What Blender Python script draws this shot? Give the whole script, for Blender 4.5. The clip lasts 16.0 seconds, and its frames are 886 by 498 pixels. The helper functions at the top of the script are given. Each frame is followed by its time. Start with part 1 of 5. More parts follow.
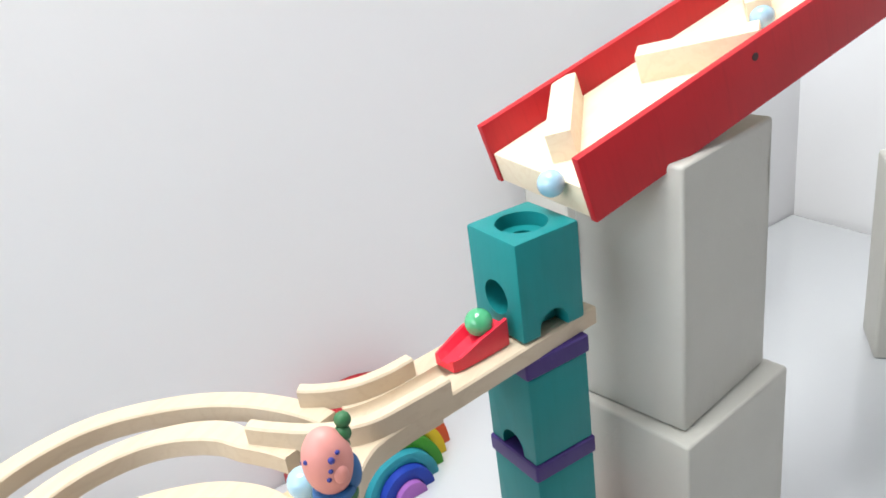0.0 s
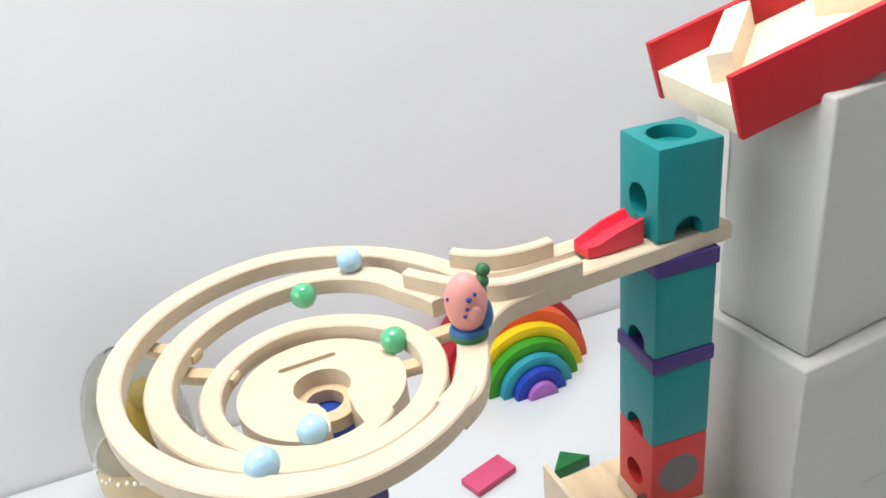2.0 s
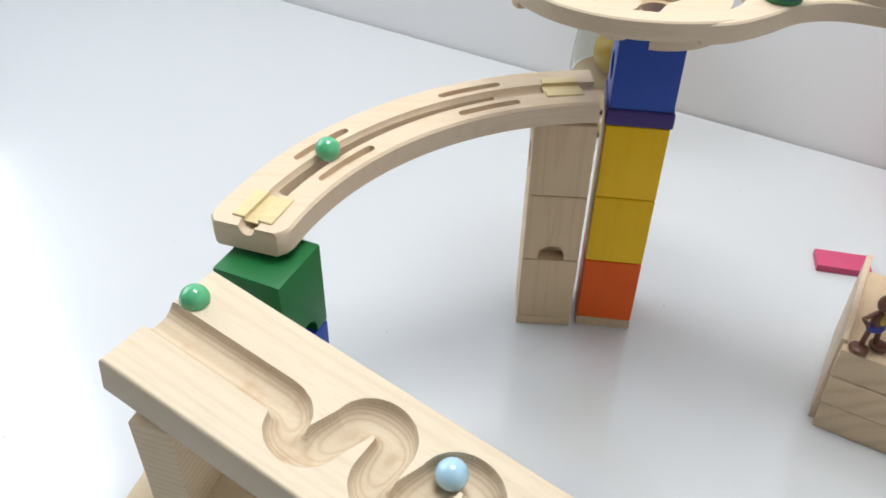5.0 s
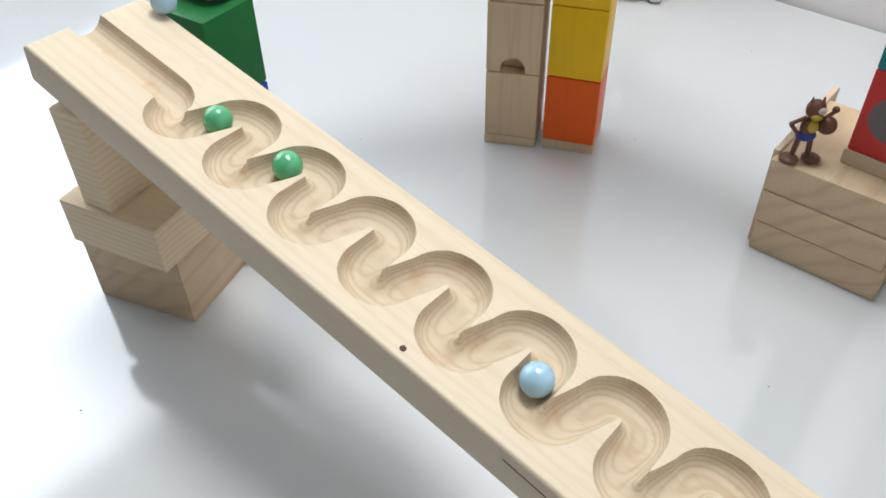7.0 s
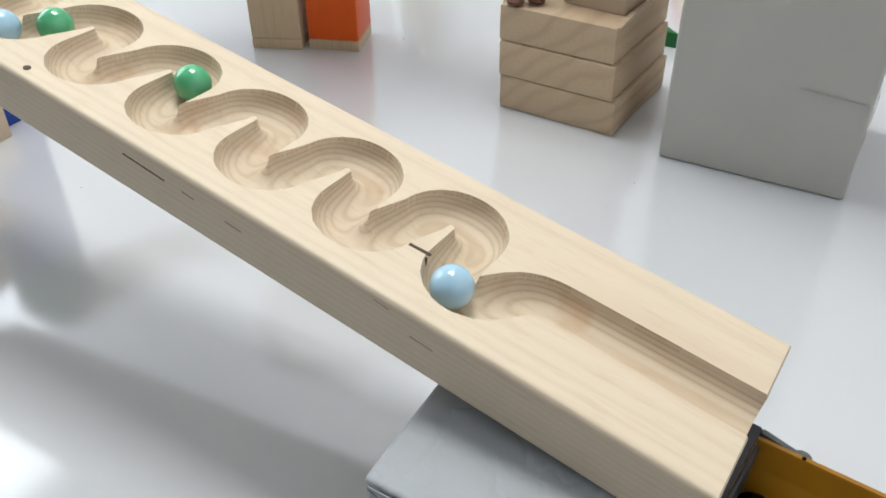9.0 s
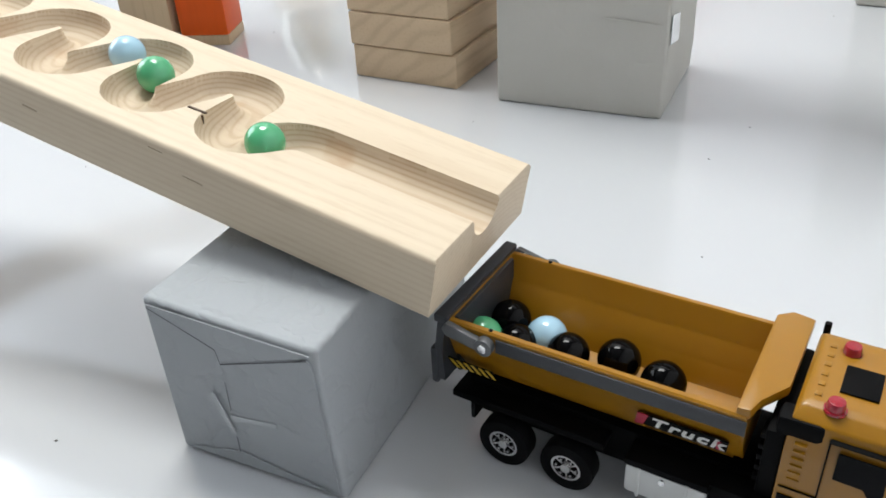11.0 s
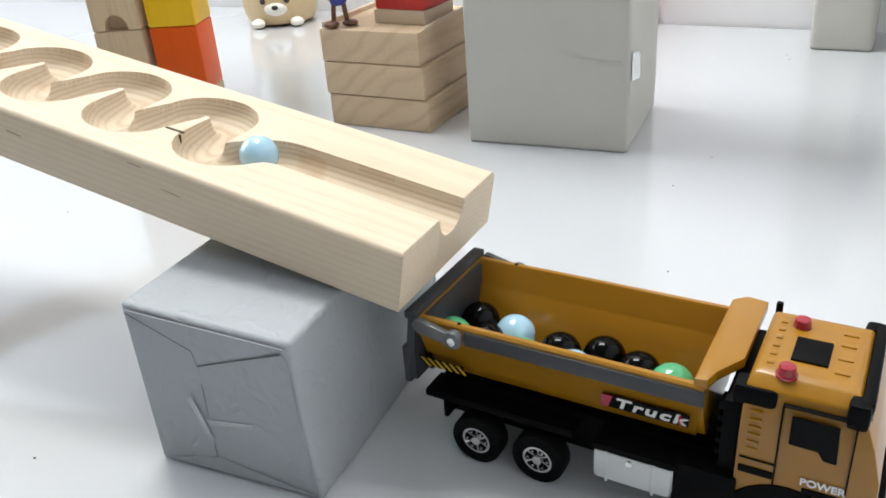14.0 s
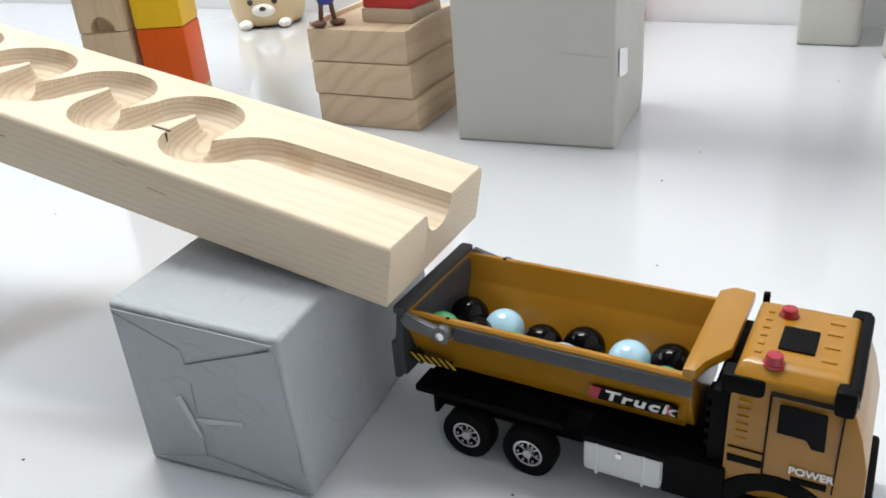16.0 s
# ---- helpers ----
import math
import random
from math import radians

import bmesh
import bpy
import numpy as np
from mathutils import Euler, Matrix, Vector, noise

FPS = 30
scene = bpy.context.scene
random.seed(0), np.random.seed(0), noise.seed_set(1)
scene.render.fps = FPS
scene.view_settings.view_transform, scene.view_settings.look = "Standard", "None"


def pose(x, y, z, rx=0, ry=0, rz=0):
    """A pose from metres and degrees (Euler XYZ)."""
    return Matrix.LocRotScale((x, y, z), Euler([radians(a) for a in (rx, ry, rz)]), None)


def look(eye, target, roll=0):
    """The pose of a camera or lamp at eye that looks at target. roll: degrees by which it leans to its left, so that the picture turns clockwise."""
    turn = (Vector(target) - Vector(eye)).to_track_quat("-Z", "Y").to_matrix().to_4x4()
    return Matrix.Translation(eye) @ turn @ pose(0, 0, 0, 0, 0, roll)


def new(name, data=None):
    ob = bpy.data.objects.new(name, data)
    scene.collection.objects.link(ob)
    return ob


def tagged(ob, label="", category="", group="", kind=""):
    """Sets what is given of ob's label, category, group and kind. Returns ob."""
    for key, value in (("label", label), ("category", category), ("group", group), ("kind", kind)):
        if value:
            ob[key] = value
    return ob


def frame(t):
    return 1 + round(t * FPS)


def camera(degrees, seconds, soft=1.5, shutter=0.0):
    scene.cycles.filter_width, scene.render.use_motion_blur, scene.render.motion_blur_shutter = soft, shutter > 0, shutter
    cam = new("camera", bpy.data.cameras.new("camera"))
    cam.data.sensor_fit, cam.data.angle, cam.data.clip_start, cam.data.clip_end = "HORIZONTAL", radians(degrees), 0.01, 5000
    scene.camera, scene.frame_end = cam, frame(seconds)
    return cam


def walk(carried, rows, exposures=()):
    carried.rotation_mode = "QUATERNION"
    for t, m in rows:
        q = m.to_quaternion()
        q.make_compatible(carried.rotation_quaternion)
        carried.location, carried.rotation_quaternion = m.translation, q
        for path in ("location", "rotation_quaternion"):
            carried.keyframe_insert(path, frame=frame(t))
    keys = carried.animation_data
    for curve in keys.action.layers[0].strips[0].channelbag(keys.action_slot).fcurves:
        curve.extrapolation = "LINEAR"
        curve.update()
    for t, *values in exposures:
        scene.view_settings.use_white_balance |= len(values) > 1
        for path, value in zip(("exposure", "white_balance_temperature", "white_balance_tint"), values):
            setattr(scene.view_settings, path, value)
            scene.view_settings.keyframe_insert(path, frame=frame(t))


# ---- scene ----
cam = camera(56.2, 16.0, soft=1.7)
PATH = [
    (0, (-0.0846, -0.2228, 0.496), (0.1519, -0.0864, 0.3717), -8.11),
    (0.5, (-0.0937, -0.2264, 0.4972), (0.1347, -0.0789, 0.3702), -7.80),
    (1, (-0.1032, -0.2299, 0.4963), (0.1185, -0.073, 0.3689), -7.44),
    (1.5, (-0.1162, -0.2444, 0.496), (0.093, -0.0741, 0.3646), -6.65),
    (2, (-0.1306, -0.2651, 0.4902), (0.0635, -0.0809, 0.3546), -6.17),
    (2.5, (-0.1356, -0.2938, 0.4929), (0.0383, -0.0941, 0.3517), -5.50),
    (2.6, (-0.1314, -0.3044, 0.4937), (0.0318, -0.0984, 0.349), -5.89),
    (3, (-0.1412, -0.3212, 0.486), (-0.0019, -0.104, 0.3329), -4.87),
    (3.5, (-0.1233, -0.3356, 0.477), (-0.0239, -0.1049, 0.313), -2.94),
    (4, (-0.105, -0.3709, 0.4628), (-0.0486, -0.137, 0.2836), -1.07),
    (4.2, (-0.0938, -0.3898, 0.4553), (-0.0533, -0.1568, 0.2706), -0.09),
    (6.3, (0.0758, -0.5235, 0.4035), (0.0223, -0.2985, 0.2124), -0.18),
    (6.5, (0.0862, -0.5267, 0.3927), (0.0337, -0.3053, 0.1972), -0.10),
    (7, (0.1029, -0.5358, 0.3735), (0.0471, -0.3192, 0.1737), -1.12),
    (7.5, (0.1181, -0.5507, 0.3553), (0.0623, -0.3291, 0.1609), -1.11),
    (8, (0.1441, -0.5696, 0.3183), (0.0967, -0.3389, 0.1325), -0.10),
    (8.5, (0.1812, -0.5834, 0.2846), (0.1444, -0.3457, 0.1053), 0.04),
    (9, (0.2169, -0.5995, 0.2577), (0.1896, -0.3593, 0.0801), -0.53),
    (9.5, (0.2366, -0.6169, 0.2426), (0.2146, -0.3753, 0.0661), -1.12),
    (10, (0.2644, -0.6342, 0.2282), (0.2461, -0.3882, 0.0575), -1.74),
    (10.2, (0.2723, -0.6408, 0.2211), (0.2553, -0.3922, 0.054), -2.05),
    (12.3, (0.2878, -0.6802, 0.2028), (0.277, -0.4164, 0.0602), -4.45),
    (12.5, (0.2884, -0.6814, 0.1978), (0.278, -0.4152, 0.0598), -4.18),
    (13, (0.289, -0.6817, 0.1972), (0.2788, -0.4154, 0.0595), -4.41),
    (13.5, (0.2879, -0.6825, 0.1971), (0.2786, -0.4161, 0.0595), -4.35),
    (14, (0.2887, -0.6832, 0.1967), (0.2818, -0.4165, 0.0595), -4.30),
    (14.5, (0.2899, -0.6845, 0.1959), (0.2844, -0.4178, 0.0586), -4.46),
    (15, (0.2905, -0.6839, 0.1958), (0.2864, -0.4171, 0.0587), -4.58),
    (15.5, (0.2894, -0.6839, 0.1956), (0.2863, -0.4171, 0.0585), -4.56),
    (16, (0.2899, -0.6841, 0.1947), (0.2859, -0.4173, 0.0577), -4.70),
]
EXPOSURE = [(0.0, 0.26), (2.0, 0.22), (3.5, 0.06), (4.2, -0.03), (6.5, -0.04), (9.0, 0.0), (10.2, 0.13), (12.5, 0.46), (16.0, 0.46)]
walk(cam, [(t, look(eye, target, roll)) for t, eye, target, roll in PATH], exposures=EXPOSURE)

# ---- light ----
world = bpy.data.worlds.new("world")
scene.world = world
world.use_nodes = True
wn = world.node_tree.nodes
sky = wn.new("ShaderNodeTexSky")
sky.sky_type, sky.sun_disc = "NISHITA", False
sky.sun_elevation, sky.sun_rotation = radians(48), radians(200)
world.node_tree.links.new(sky.outputs[0], wn["Background"].inputs[0])
wn["Background"].inputs[1].default_value = 0.1

# the room is turned against the towers: ROOM maps room metres to world metres
ROOM_TURN = -27.7
ROOM = pose(0, 0, 0, 0, 0, ROOM_TURN)


def area(name, m, sx, sy, watts, colour):
    d = bpy.data.lights.new(name, "AREA")
    d.shape, d.size, d.size_y, d.energy, d.color = "RECTANGLE", sx, sy, watts, colour
    ob = new(name, d)
    ob.matrix_world = m
    return ob


# daylight in the window opening
area("window_light", ROOM @ pose(-1.44, -0.20, 1.15, 0, -90, 0), 1.25, 1.3, 21, (0.92, 0.985, 1.03))
# unseen lamp added over the table by the wall, low so light falls off
area("added_overhead_light", ROOM @ pose(0.02, 0.12, 1.55, 0, 0, 0), 0.7, 0.36, 19, (0.965, 0.985, 0.965))


# ---- materials ----
def material(name, rough=0.5, metal=0.0, spec=0.5, coat=0.0):
    m = bpy.data.materials.new(name)
    m.use_nodes = True
    b = m.node_tree.nodes["Principled BSDF"]
    b.inputs["Roughness"].default_value = rough
    b.inputs["Metallic"].default_value = metal
    b.inputs["Specular IOR Level"].default_value = spec
    b.inputs["Coat Weight"].default_value = coat
    b.inputs["Coat Roughness"].default_value = 0.12
    return m, m.node_tree.nodes, m.node_tree.links, b


def ramp_node(n, stops):
    r = n.new("ShaderNodeValToRGB")
    while len(r.color_ramp.elements) < len(stops):
        r.color_ramp.elements.new(0.5)
    for e, (p, c) in zip(r.color_ramp.elements, stops):
        e.position, e.color = p, (*c, 1)
    return r


def noise_node(n, l, coord, scale, detail=3.0, stretch=(1, 1, 1), rough=0.55):
    mp = n.new("ShaderNodeMapping")
    mp.inputs["Scale"].default_value = stretch
    l.new(coord, mp.inputs[0])
    t = n.new("ShaderNodeTexNoise")
    t.inputs["Scale"].default_value, t.inputs["Detail"].default_value, t.inputs["Roughness"].default_value = scale, detail, rough
    l.new(mp.outputs[0], t.inputs["Vector"])
    return t


def bump_node(n, l, b, height, strength, distance):
    bp = n.new("ShaderNodeBump")
    bp.inputs["Strength"].default_value, bp.inputs["Distance"].default_value = strength, distance
    l.new(height, bp.inputs["Height"])
    l.new(bp.outputs[0], b.inputs["Normal"])


def mix_node(n, l, kind, fac, a, c):
    m = n.new("ShaderNodeMix")
    m.data_type, m.blend_type = "RGBA", kind
    if isinstance(fac, float):
        m.inputs[0].default_value = fac
    else:
        l.new(fac, m.inputs[0])
    for s, v in ((6, a), (7, c)):
        if isinstance(v, tuple):
            m.inputs[s].default_value = (*v, 1)
        else:
            l.new(v, m.inputs[s])
    return m.outputs[2]


def wood(name, light, dark, axis="x", rings=60.0, rough=0.5, contrast=0.5):
    """Planed wood: long streaks along one axis, pale growth bands, fine pores."""
    m, n, l, b = material(name, rough, 0, 0.35)
    co = n.new("ShaderNodeTexCoord").outputs["Object"]
    info = n.new("ShaderNodeObjectInfo")
    add = n.new("ShaderNodeVectorMath")
    add.operation = "ADD"
    l.new(co, add.inputs[0])
    sc = n.new("ShaderNodeVectorMath")
    sc.operation = "SCALE"
    sc.inputs[0].default_value = (1.3, 0.7, 0.9)
    l.new(info.outputs["Random"], sc.inputs["Scale"])
    l.new(sc.outputs[0], add.inputs[1])
    st = {"x": (0.06, 1, 1), "y": (1, 0.06, 1), "z": (1, 1, 0.06)}[axis]
    base = noise_node(n, l, add.outputs[0], rings, 2.0, st, 0.45)
    fine = noise_node(n, l, add.outputs[0], rings * 9, 3.0, st, 0.6)
    wide = noise_node(n, l, add.outputs[0], 9.0, 2.0, (1, 1, 1))
    wv = n.new("ShaderNodeMath")
    wv.operation = "SINE"
    mul = n.new("ShaderNodeMath")
    mul.operation = "MULTIPLY"
    mul.inputs[1].default_value = 38.0
    l.new(base.outputs[0], mul.inputs[0])
    l.new(mul.outputs[0], wv.inputs[0])
    band = ramp_node(n, [(0.25, (0, 0, 0)), (0.95, (1, 1, 1))])
    l.new(wv.outputs[0], band.inputs[0])
    mid = tuple((a + c) / 2 for a, c in zip(light, dark))
    c0 = mix_node(n, l, "MIX", wide.outputs[0], light, tuple(a * 0.75 + c * 0.25 for a, c in zip(light, mid)))
    fac = n.new("ShaderNodeMath")
    fac.operation = "MULTIPLY"
    fac.inputs[1].default_value = contrast
    l.new(band.outputs[0], fac.inputs[0])
    c1 = mix_node(n, l, "MIX", fac.outputs[0], c0, mid)
    pore = ramp_node(n, [(0.56, (0, 0, 0)), (0.74, (1, 1, 1))])
    l.new(fine.outputs[0], pore.inputs[0])
    f2 = n.new("ShaderNodeMath")
    f2.operation = "MULTIPLY"
    f2.inputs[1].default_value = 0.35 * contrast + 0.1
    l.new(pore.outputs[0], f2.inputs[0])
    l.new(mix_node(n, l, "MIX", f2.outputs[0], c1, dark), b.inputs["Base Color"])
    bump_node(n, l, b, fine.outputs[0], 0.12, 0.0006)
    return m


def ringwood(name, light, dark, axis="x", pith=(0.02, -0.05), spacing=0.0035, contrast=0.6, wobble=0.006, rough=0.5, stain=0.0):
    """Sawn softwood: growth rings round a pith line along one axis, so cuts show contours; fine pores."""
    m, n, l, b = material(name, rough, 0, 0.3)
    co = n.new("ShaderNodeTexCoord").outputs["Object"]
    info = n.new("ShaderNodeObjectInfo")
    st = {"x": (0.12, 1, 1), "y": (1, 0.12, 1), "z": (1, 1, 0.12)}[axis]
    w = noise_node(n, l, co, 22.0, 2.0, st, 0.4)

    def maths(op, a, c):
        q = n.new("ShaderNodeMath")
        q.operation = op
        for i, v in ((0, a), (1, c)):
            if isinstance(v, (int, float)):
                q.inputs[i].default_value = v
            else:
                l.new(v, q.inputs[i])
        return q.outputs[0]

    sep = n.new("ShaderNodeSeparateXYZ")
    l.new(co, sep.inputs[0])
    ax = [k for k in "xyz" if k != axis]
    p, q = (sep.outputs["xyz".index(k)] for k in ax)
    jump = maths("MULTIPLY", info.outputs["Random"], 0.03)
    p, q = maths("SUBTRACT", maths("ADD", p, jump), pith[0]), maths("SUBTRACT", q, pith[1])
    d = maths("SQRT", maths("ADD", maths("MULTIPLY", p, p), maths("MULTIPLY", q, q)), 0)
    d = maths("ADD", d, maths("MULTIPLY", w.outputs[0], wobble))
    ring = maths("SINE", maths("MULTIPLY", d, 2 * math.pi / spacing), 0)
    band = ramp_node(n, [(0.0, (0, 0, 0)), (0.62, (0.25, 0.25, 0.25)), (0.97, (1, 1, 1))])
    l.new(maths("ADD", maths("MULTIPLY", ring, 0.5), 0.5), band.inputs[0])
    wide = noise_node(n, l, co, 17.0, 3.0, st)
    fine = noise_node(n, l, co, 520.0, 3.0, st, 0.6)
    late = maths("MULTIPLY", maths("MULTIPLY", band.outputs[0], maths("ADD", wide.outputs[0], 0.15)), contrast)
    c = mix_node(n, l, "MIX", late, light, dark)
    pore = ramp_node(n, [(0.52, (0, 0, 0)), (0.75, (1, 1, 1))])
    l.new(fine.outputs[0], pore.inputs[0])
    c = mix_node(n, l, "MIX", maths("MULTIPLY", pore.outputs[0], 0.22), c, dark)
    if stain:
        blot = noise_node(n, l, co, 62.0, 2.0)
        spot = ramp_node(n, [(0.56, (0, 0, 0)), (0.72, (1, 1, 1))])
        l.new(blot.outputs[0], spot.inputs[0])
        c = mix_node(n, l, "MIX", maths("MULTIPLY", spot.outputs[0], stain), c, (0.42, 0.24, 0.12))
    l.new(c, b.inputs["Base Color"])
    bump_node(n, l, b, fine.outputs[0], 0.10, 0.0005)
    return m


def painted(name, colour, rough=0.42, coat=0.05, grain=0.10):
    """Stained and lacquered beech: solid colour, faint grain, slightly worn."""
    m, n, l, b = material(name, rough, 0, 0.28, coat)
    co = n.new("ShaderNodeTexCoord").outputs["Object"]
    g = noise_node(n, l, co, 420.0, 3.0, (1, 1, 0.07))
    w = noise_node(n, l, co, 26.0, 3.0)
    dark = tuple(v * 0.72 for v in colour)
    pale = tuple(min(1.0, v * 1.08 + 0.012) for v in colour)
    c = mix_node(n, l, "MIX", w.outputs[0], dark, pale)
    c = mix_node(n, l, "MIX", 0.55, c, colour)
    r = ramp_node(n, [(0.5, (0, 0, 0)), (0.75, (1, 1, 1))])
    l.new(g.outputs[0], r.inputs[0])
    k = n.new("ShaderNodeMath")
    k.operation = "MULTIPLY"
    k.inputs[1].default_value = grain * 2
    l.new(r.outputs[0], k.inputs[0])
    l.new(mix_node(n, l, "MIX", k.outputs[0], c, dark), b.inputs["Base Color"])
    bump_node(n, l, b, g.outputs[0], 0.08, 0.0004)
    return m


def plastic(name, colour, rough=0.3, coat=0.2, spread=0.06):
    m, n, l, b = material(name, rough, 0, 0.5, coat)
    co = n.new("ShaderNodeTexCoord").outputs["Object"]
    w = noise_node(n, l, co, 90.0, 3.0)
    l.new(mix_node(n, l, "MIX", w.outputs[0], tuple(v * (1 - spread) for v in colour), tuple(min(1, v * (1 + spread)) for v in colour)), b.inputs["Base Color"])
    bump_node(n, l, b, w.outputs[0], 0.03, 0.0003)
    return m


def paper(name, colour, big=1.0):
    """Wrapping paper: soft creases, fibres, dull sheen."""
    m, n, l, b = material(name, 0.62, 0, 0.3)
    co = n.new("ShaderNodeTexCoord").outputs["Object"]
    w = noise_node(n, l, co, 22.0, 4.0)
    f = noise_node(n, l, co, 900.0, 2.0)
    v = n.new("ShaderNodeTexVoronoi")
    v.feature, v.inputs["Scale"].default_value = "DISTANCE_TO_EDGE", 26.0
    l.new(mix_node(n, l, "LINEAR_LIGHT", 0.06, co, w.outputs["Color"]), v.inputs["Vector"])
    cr = ramp_node(n, [(0.0, (0, 0, 0)), (0.12, (1, 1, 1))])
    l.new(v.outputs["Distance"], cr.inputs[0])
    c = mix_node(n, l, "MIX", w.outputs[0], tuple(x * 0.93 for x in colour), tuple(min(1, x * 1.05) for x in colour))
    l.new(mix_node(n, l, "MULTIPLY", 0.05, c, f.outputs["Color"]), b.inputs["Base Color"])
    h = mix_node(n, l, "MIX", 0.3, w.outputs["Color"], cr.outputs[0])
    bump_node(n, l, b, h, 0.25 * big, 0.0012)
    return m


def wall_paint(name, colour):
    m, n, l, b = material(name, 0.72, 0, 0.25)
    co = n.new("ShaderNodeTexCoord").outputs["Object"]
    w = noise_node(n, l, co, 2.2, 4.0)
    f = noise_node(n, l, co, 160.0, 3.0)
    l.new(mix_node(n, l, "MIX", w.outputs[0], tuple(x * 0.965 for x in colour), tuple(min(1, x * 1.02) for x in colour)), b.inputs["Base Color"])
    bump_node(n, l, b, f.outputs[0], 0.06, 0.0008)
    return m


def gloss_top(name, colour):
    """White lacquered table top with dust specks and slight waviness."""
    m, n, l, b = material(name, 0.08, 0, 0.6, 1.0)
    b.inputs["Coat IOR"].default_value = 1.65
    co = n.new("ShaderNodeTexCoord").outputs["Object"]
    w = noise_node(n, l, co, 3.0, 3.0)
    s = noise_node(n, l, co, 55.0, 2.0)
    sp = ramp_node(n, [(0.80, (0, 0, 0)), (0.815, (1, 1, 1))])
    l.new(s.outputs[0], sp.inputs[0])
    c = mix_node(n, l, "MIX", w.outputs[0], tuple(x * 0.97 for x in colour), colour)
    l.new(mix_node(n, l, "MIX", sp.outputs[0], c, (0.3, 0.29, 0.28)), b.inputs["Base Color"])
    r = ramp_node(n, [(0.3, (0.05, 0.05, 0.05)), (0.7, (0.13, 0.13, 0.13))])
    l.new(w.outputs[0], r.inputs[0])
    l.new(r.outputs[0], b.inputs["Roughness"])
    bump_node(n, l, b, w.outputs[0], 0.05, 0.004)
    return m


def marble_mat(name, colour, swirl=0.12, spec=0.5, coat=0.4, glow=0.08):
    m, n, l, b = material(name, 0.06, 0, spec, coat)
    b.inputs["Coat Roughness"].default_value = 0.03
    co = n.new("ShaderNodeTexCoord").outputs["Object"]
    w = noise_node(n, l, co, 120.0, 3.0, (1, 1, 0.4))
    l.new(mix_node(n, l, "MIX", w.outputs[0], tuple(v * (1 - swirl) for v in colour), tuple(min(1, v * (1 + swirl)) for v in colour)), b.inputs["Base Color"])
    b.inputs["Subsurface Weight"].default_value = glow
    b.inputs["Subsurface Radius"].default_value = (0.004, 0.004, 0.004)
    return m


def glass(name, tint, rough=0.02):
    m, n, l, b = material(name, rough)
    b.inputs["Transmission Weight"].default_value = 1.0
    b.inputs["Base Color"].default_value = (*tint, 1)
    b.inputs["IOR"].default_value = 1.45
    return m


def metal(name, colour, rough=0.25):
    m, n, l, b = material(name, rough, 1.0)
    co = n.new("ShaderNodeTexCoord").outputs["Object"]
    w = noise_node(n, l, co, 300.0, 3.0)
    l.new(mix_node(n, l, "MIX", w.outputs[0], tuple(v * 0.85 for v in colour), colour), b.inputs["Base Color"])
    return m


BIRCH = wood("birch_wood", (0.62, 0.51, 0.38), (0.42, 0.29, 0.175), "x", 55, 0.5, 0.25)
PINE = wood("pine_wood", (0.64, 0.52, 0.385), (0.54, 0.36, 0.21), "x", 48, 0.48, 0.45)
INSERT = wood("yellow_insert_wood", (0.66, 0.55, 0.31), (0.50, 0.37, 0.18), "x", 60, 0.5, 0.3)
PINE_PALE = wood("pale_pine_wood", (0.84, 0.72, 0.54), (0.66, 0.48, 0.28), "x", 60, 0.5, 0.35)
BLOCKWOOD = wood("beech_block_wood", (0.62, 0.47, 0.30), (0.40, 0.27, 0.15), "z", 70, 0.5, 0.4)
ENDGRAIN = ringwood("end_grain_wood", (0.63, 0.48, 0.32), (0.30, 0.185, 0.10), "y", (0.16, -0.10), 0.0120, 0.34, 0.030, 0.6)
RAMPWOOD = ringwood("ramp_pine_wood", (0.64, 0.54, 0.405), (0.40, 0.26, 0.14), "x", (0.050, -0.075), 0.0021, 0.22, 0.007, 0.48)
GROOVEWOOD = ringwood("carved_pine_wood", (0.61, 0.505, 0.37), (0.34, 0.20, 0.10), "x", (0.050, -0.062), 0.0017, 0.50, 0.007, 0.55, 0.4)
OFFCUT = ringwood("offcut_pine_wood", (0.74, 0.60, 0.41), (0.42, 0.26, 0.13), "x", (0.02, -0.14), 0.0040, 0.35, 0.008, 0.55)
TEAL = painted("teal_paint", (0.004, 0.22, 0.228), 0.45, 0.06)
PURPLE = painted("purple_paint", (0.050, 0.026, 0.155))
RED = painted("red_block_paint", (0.62, 0.045, 0.04))
CHUTE_RED = painted("red_plank_paint", (0.50, 0.012, 0.020), 0.45, 0.05, 0.2)
YELLOW = painted("yellow_paint", (0.84, 0.50, 0.002))
ORANGE = painted("orange_paint", (0.80, 0.11, 0.003))
BLUE = painted("blue_paint", (0.018, 0.065, 0.37))
GREEN = painted("green_paint", (0.006, 0.135, 0.032))
GREY_DOT = painted("grey_dot_paint", (0.17, 0.15, 0.145), 0.55, 0)
PINK = painted("pink_paint", (0.55, 0.07, 0.16))
SLIDE_RED = plastic("red_plastic", (0.70, 0.008, 0.035), 0.3)
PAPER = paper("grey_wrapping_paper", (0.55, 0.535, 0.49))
# darker and bluer than PAPER, for the box under the ramp's lower end
PAPER_COOL = paper("cool_wrapping_paper", (0.365, 0.385, 0.40), 3.0)
FOLD_SHADE = plastic("fold_shade_grey", (0.10, 0.10, 0.105), 0.8, 0)
TAPE_DULL = plastic("clear_tape_over_paper", (0.42, 0.44, 0.455), 0.12, 0.6)
TAPE = plastic("clear_tape", (0.68, 0.70, 0.71), 0.15, 0.5)
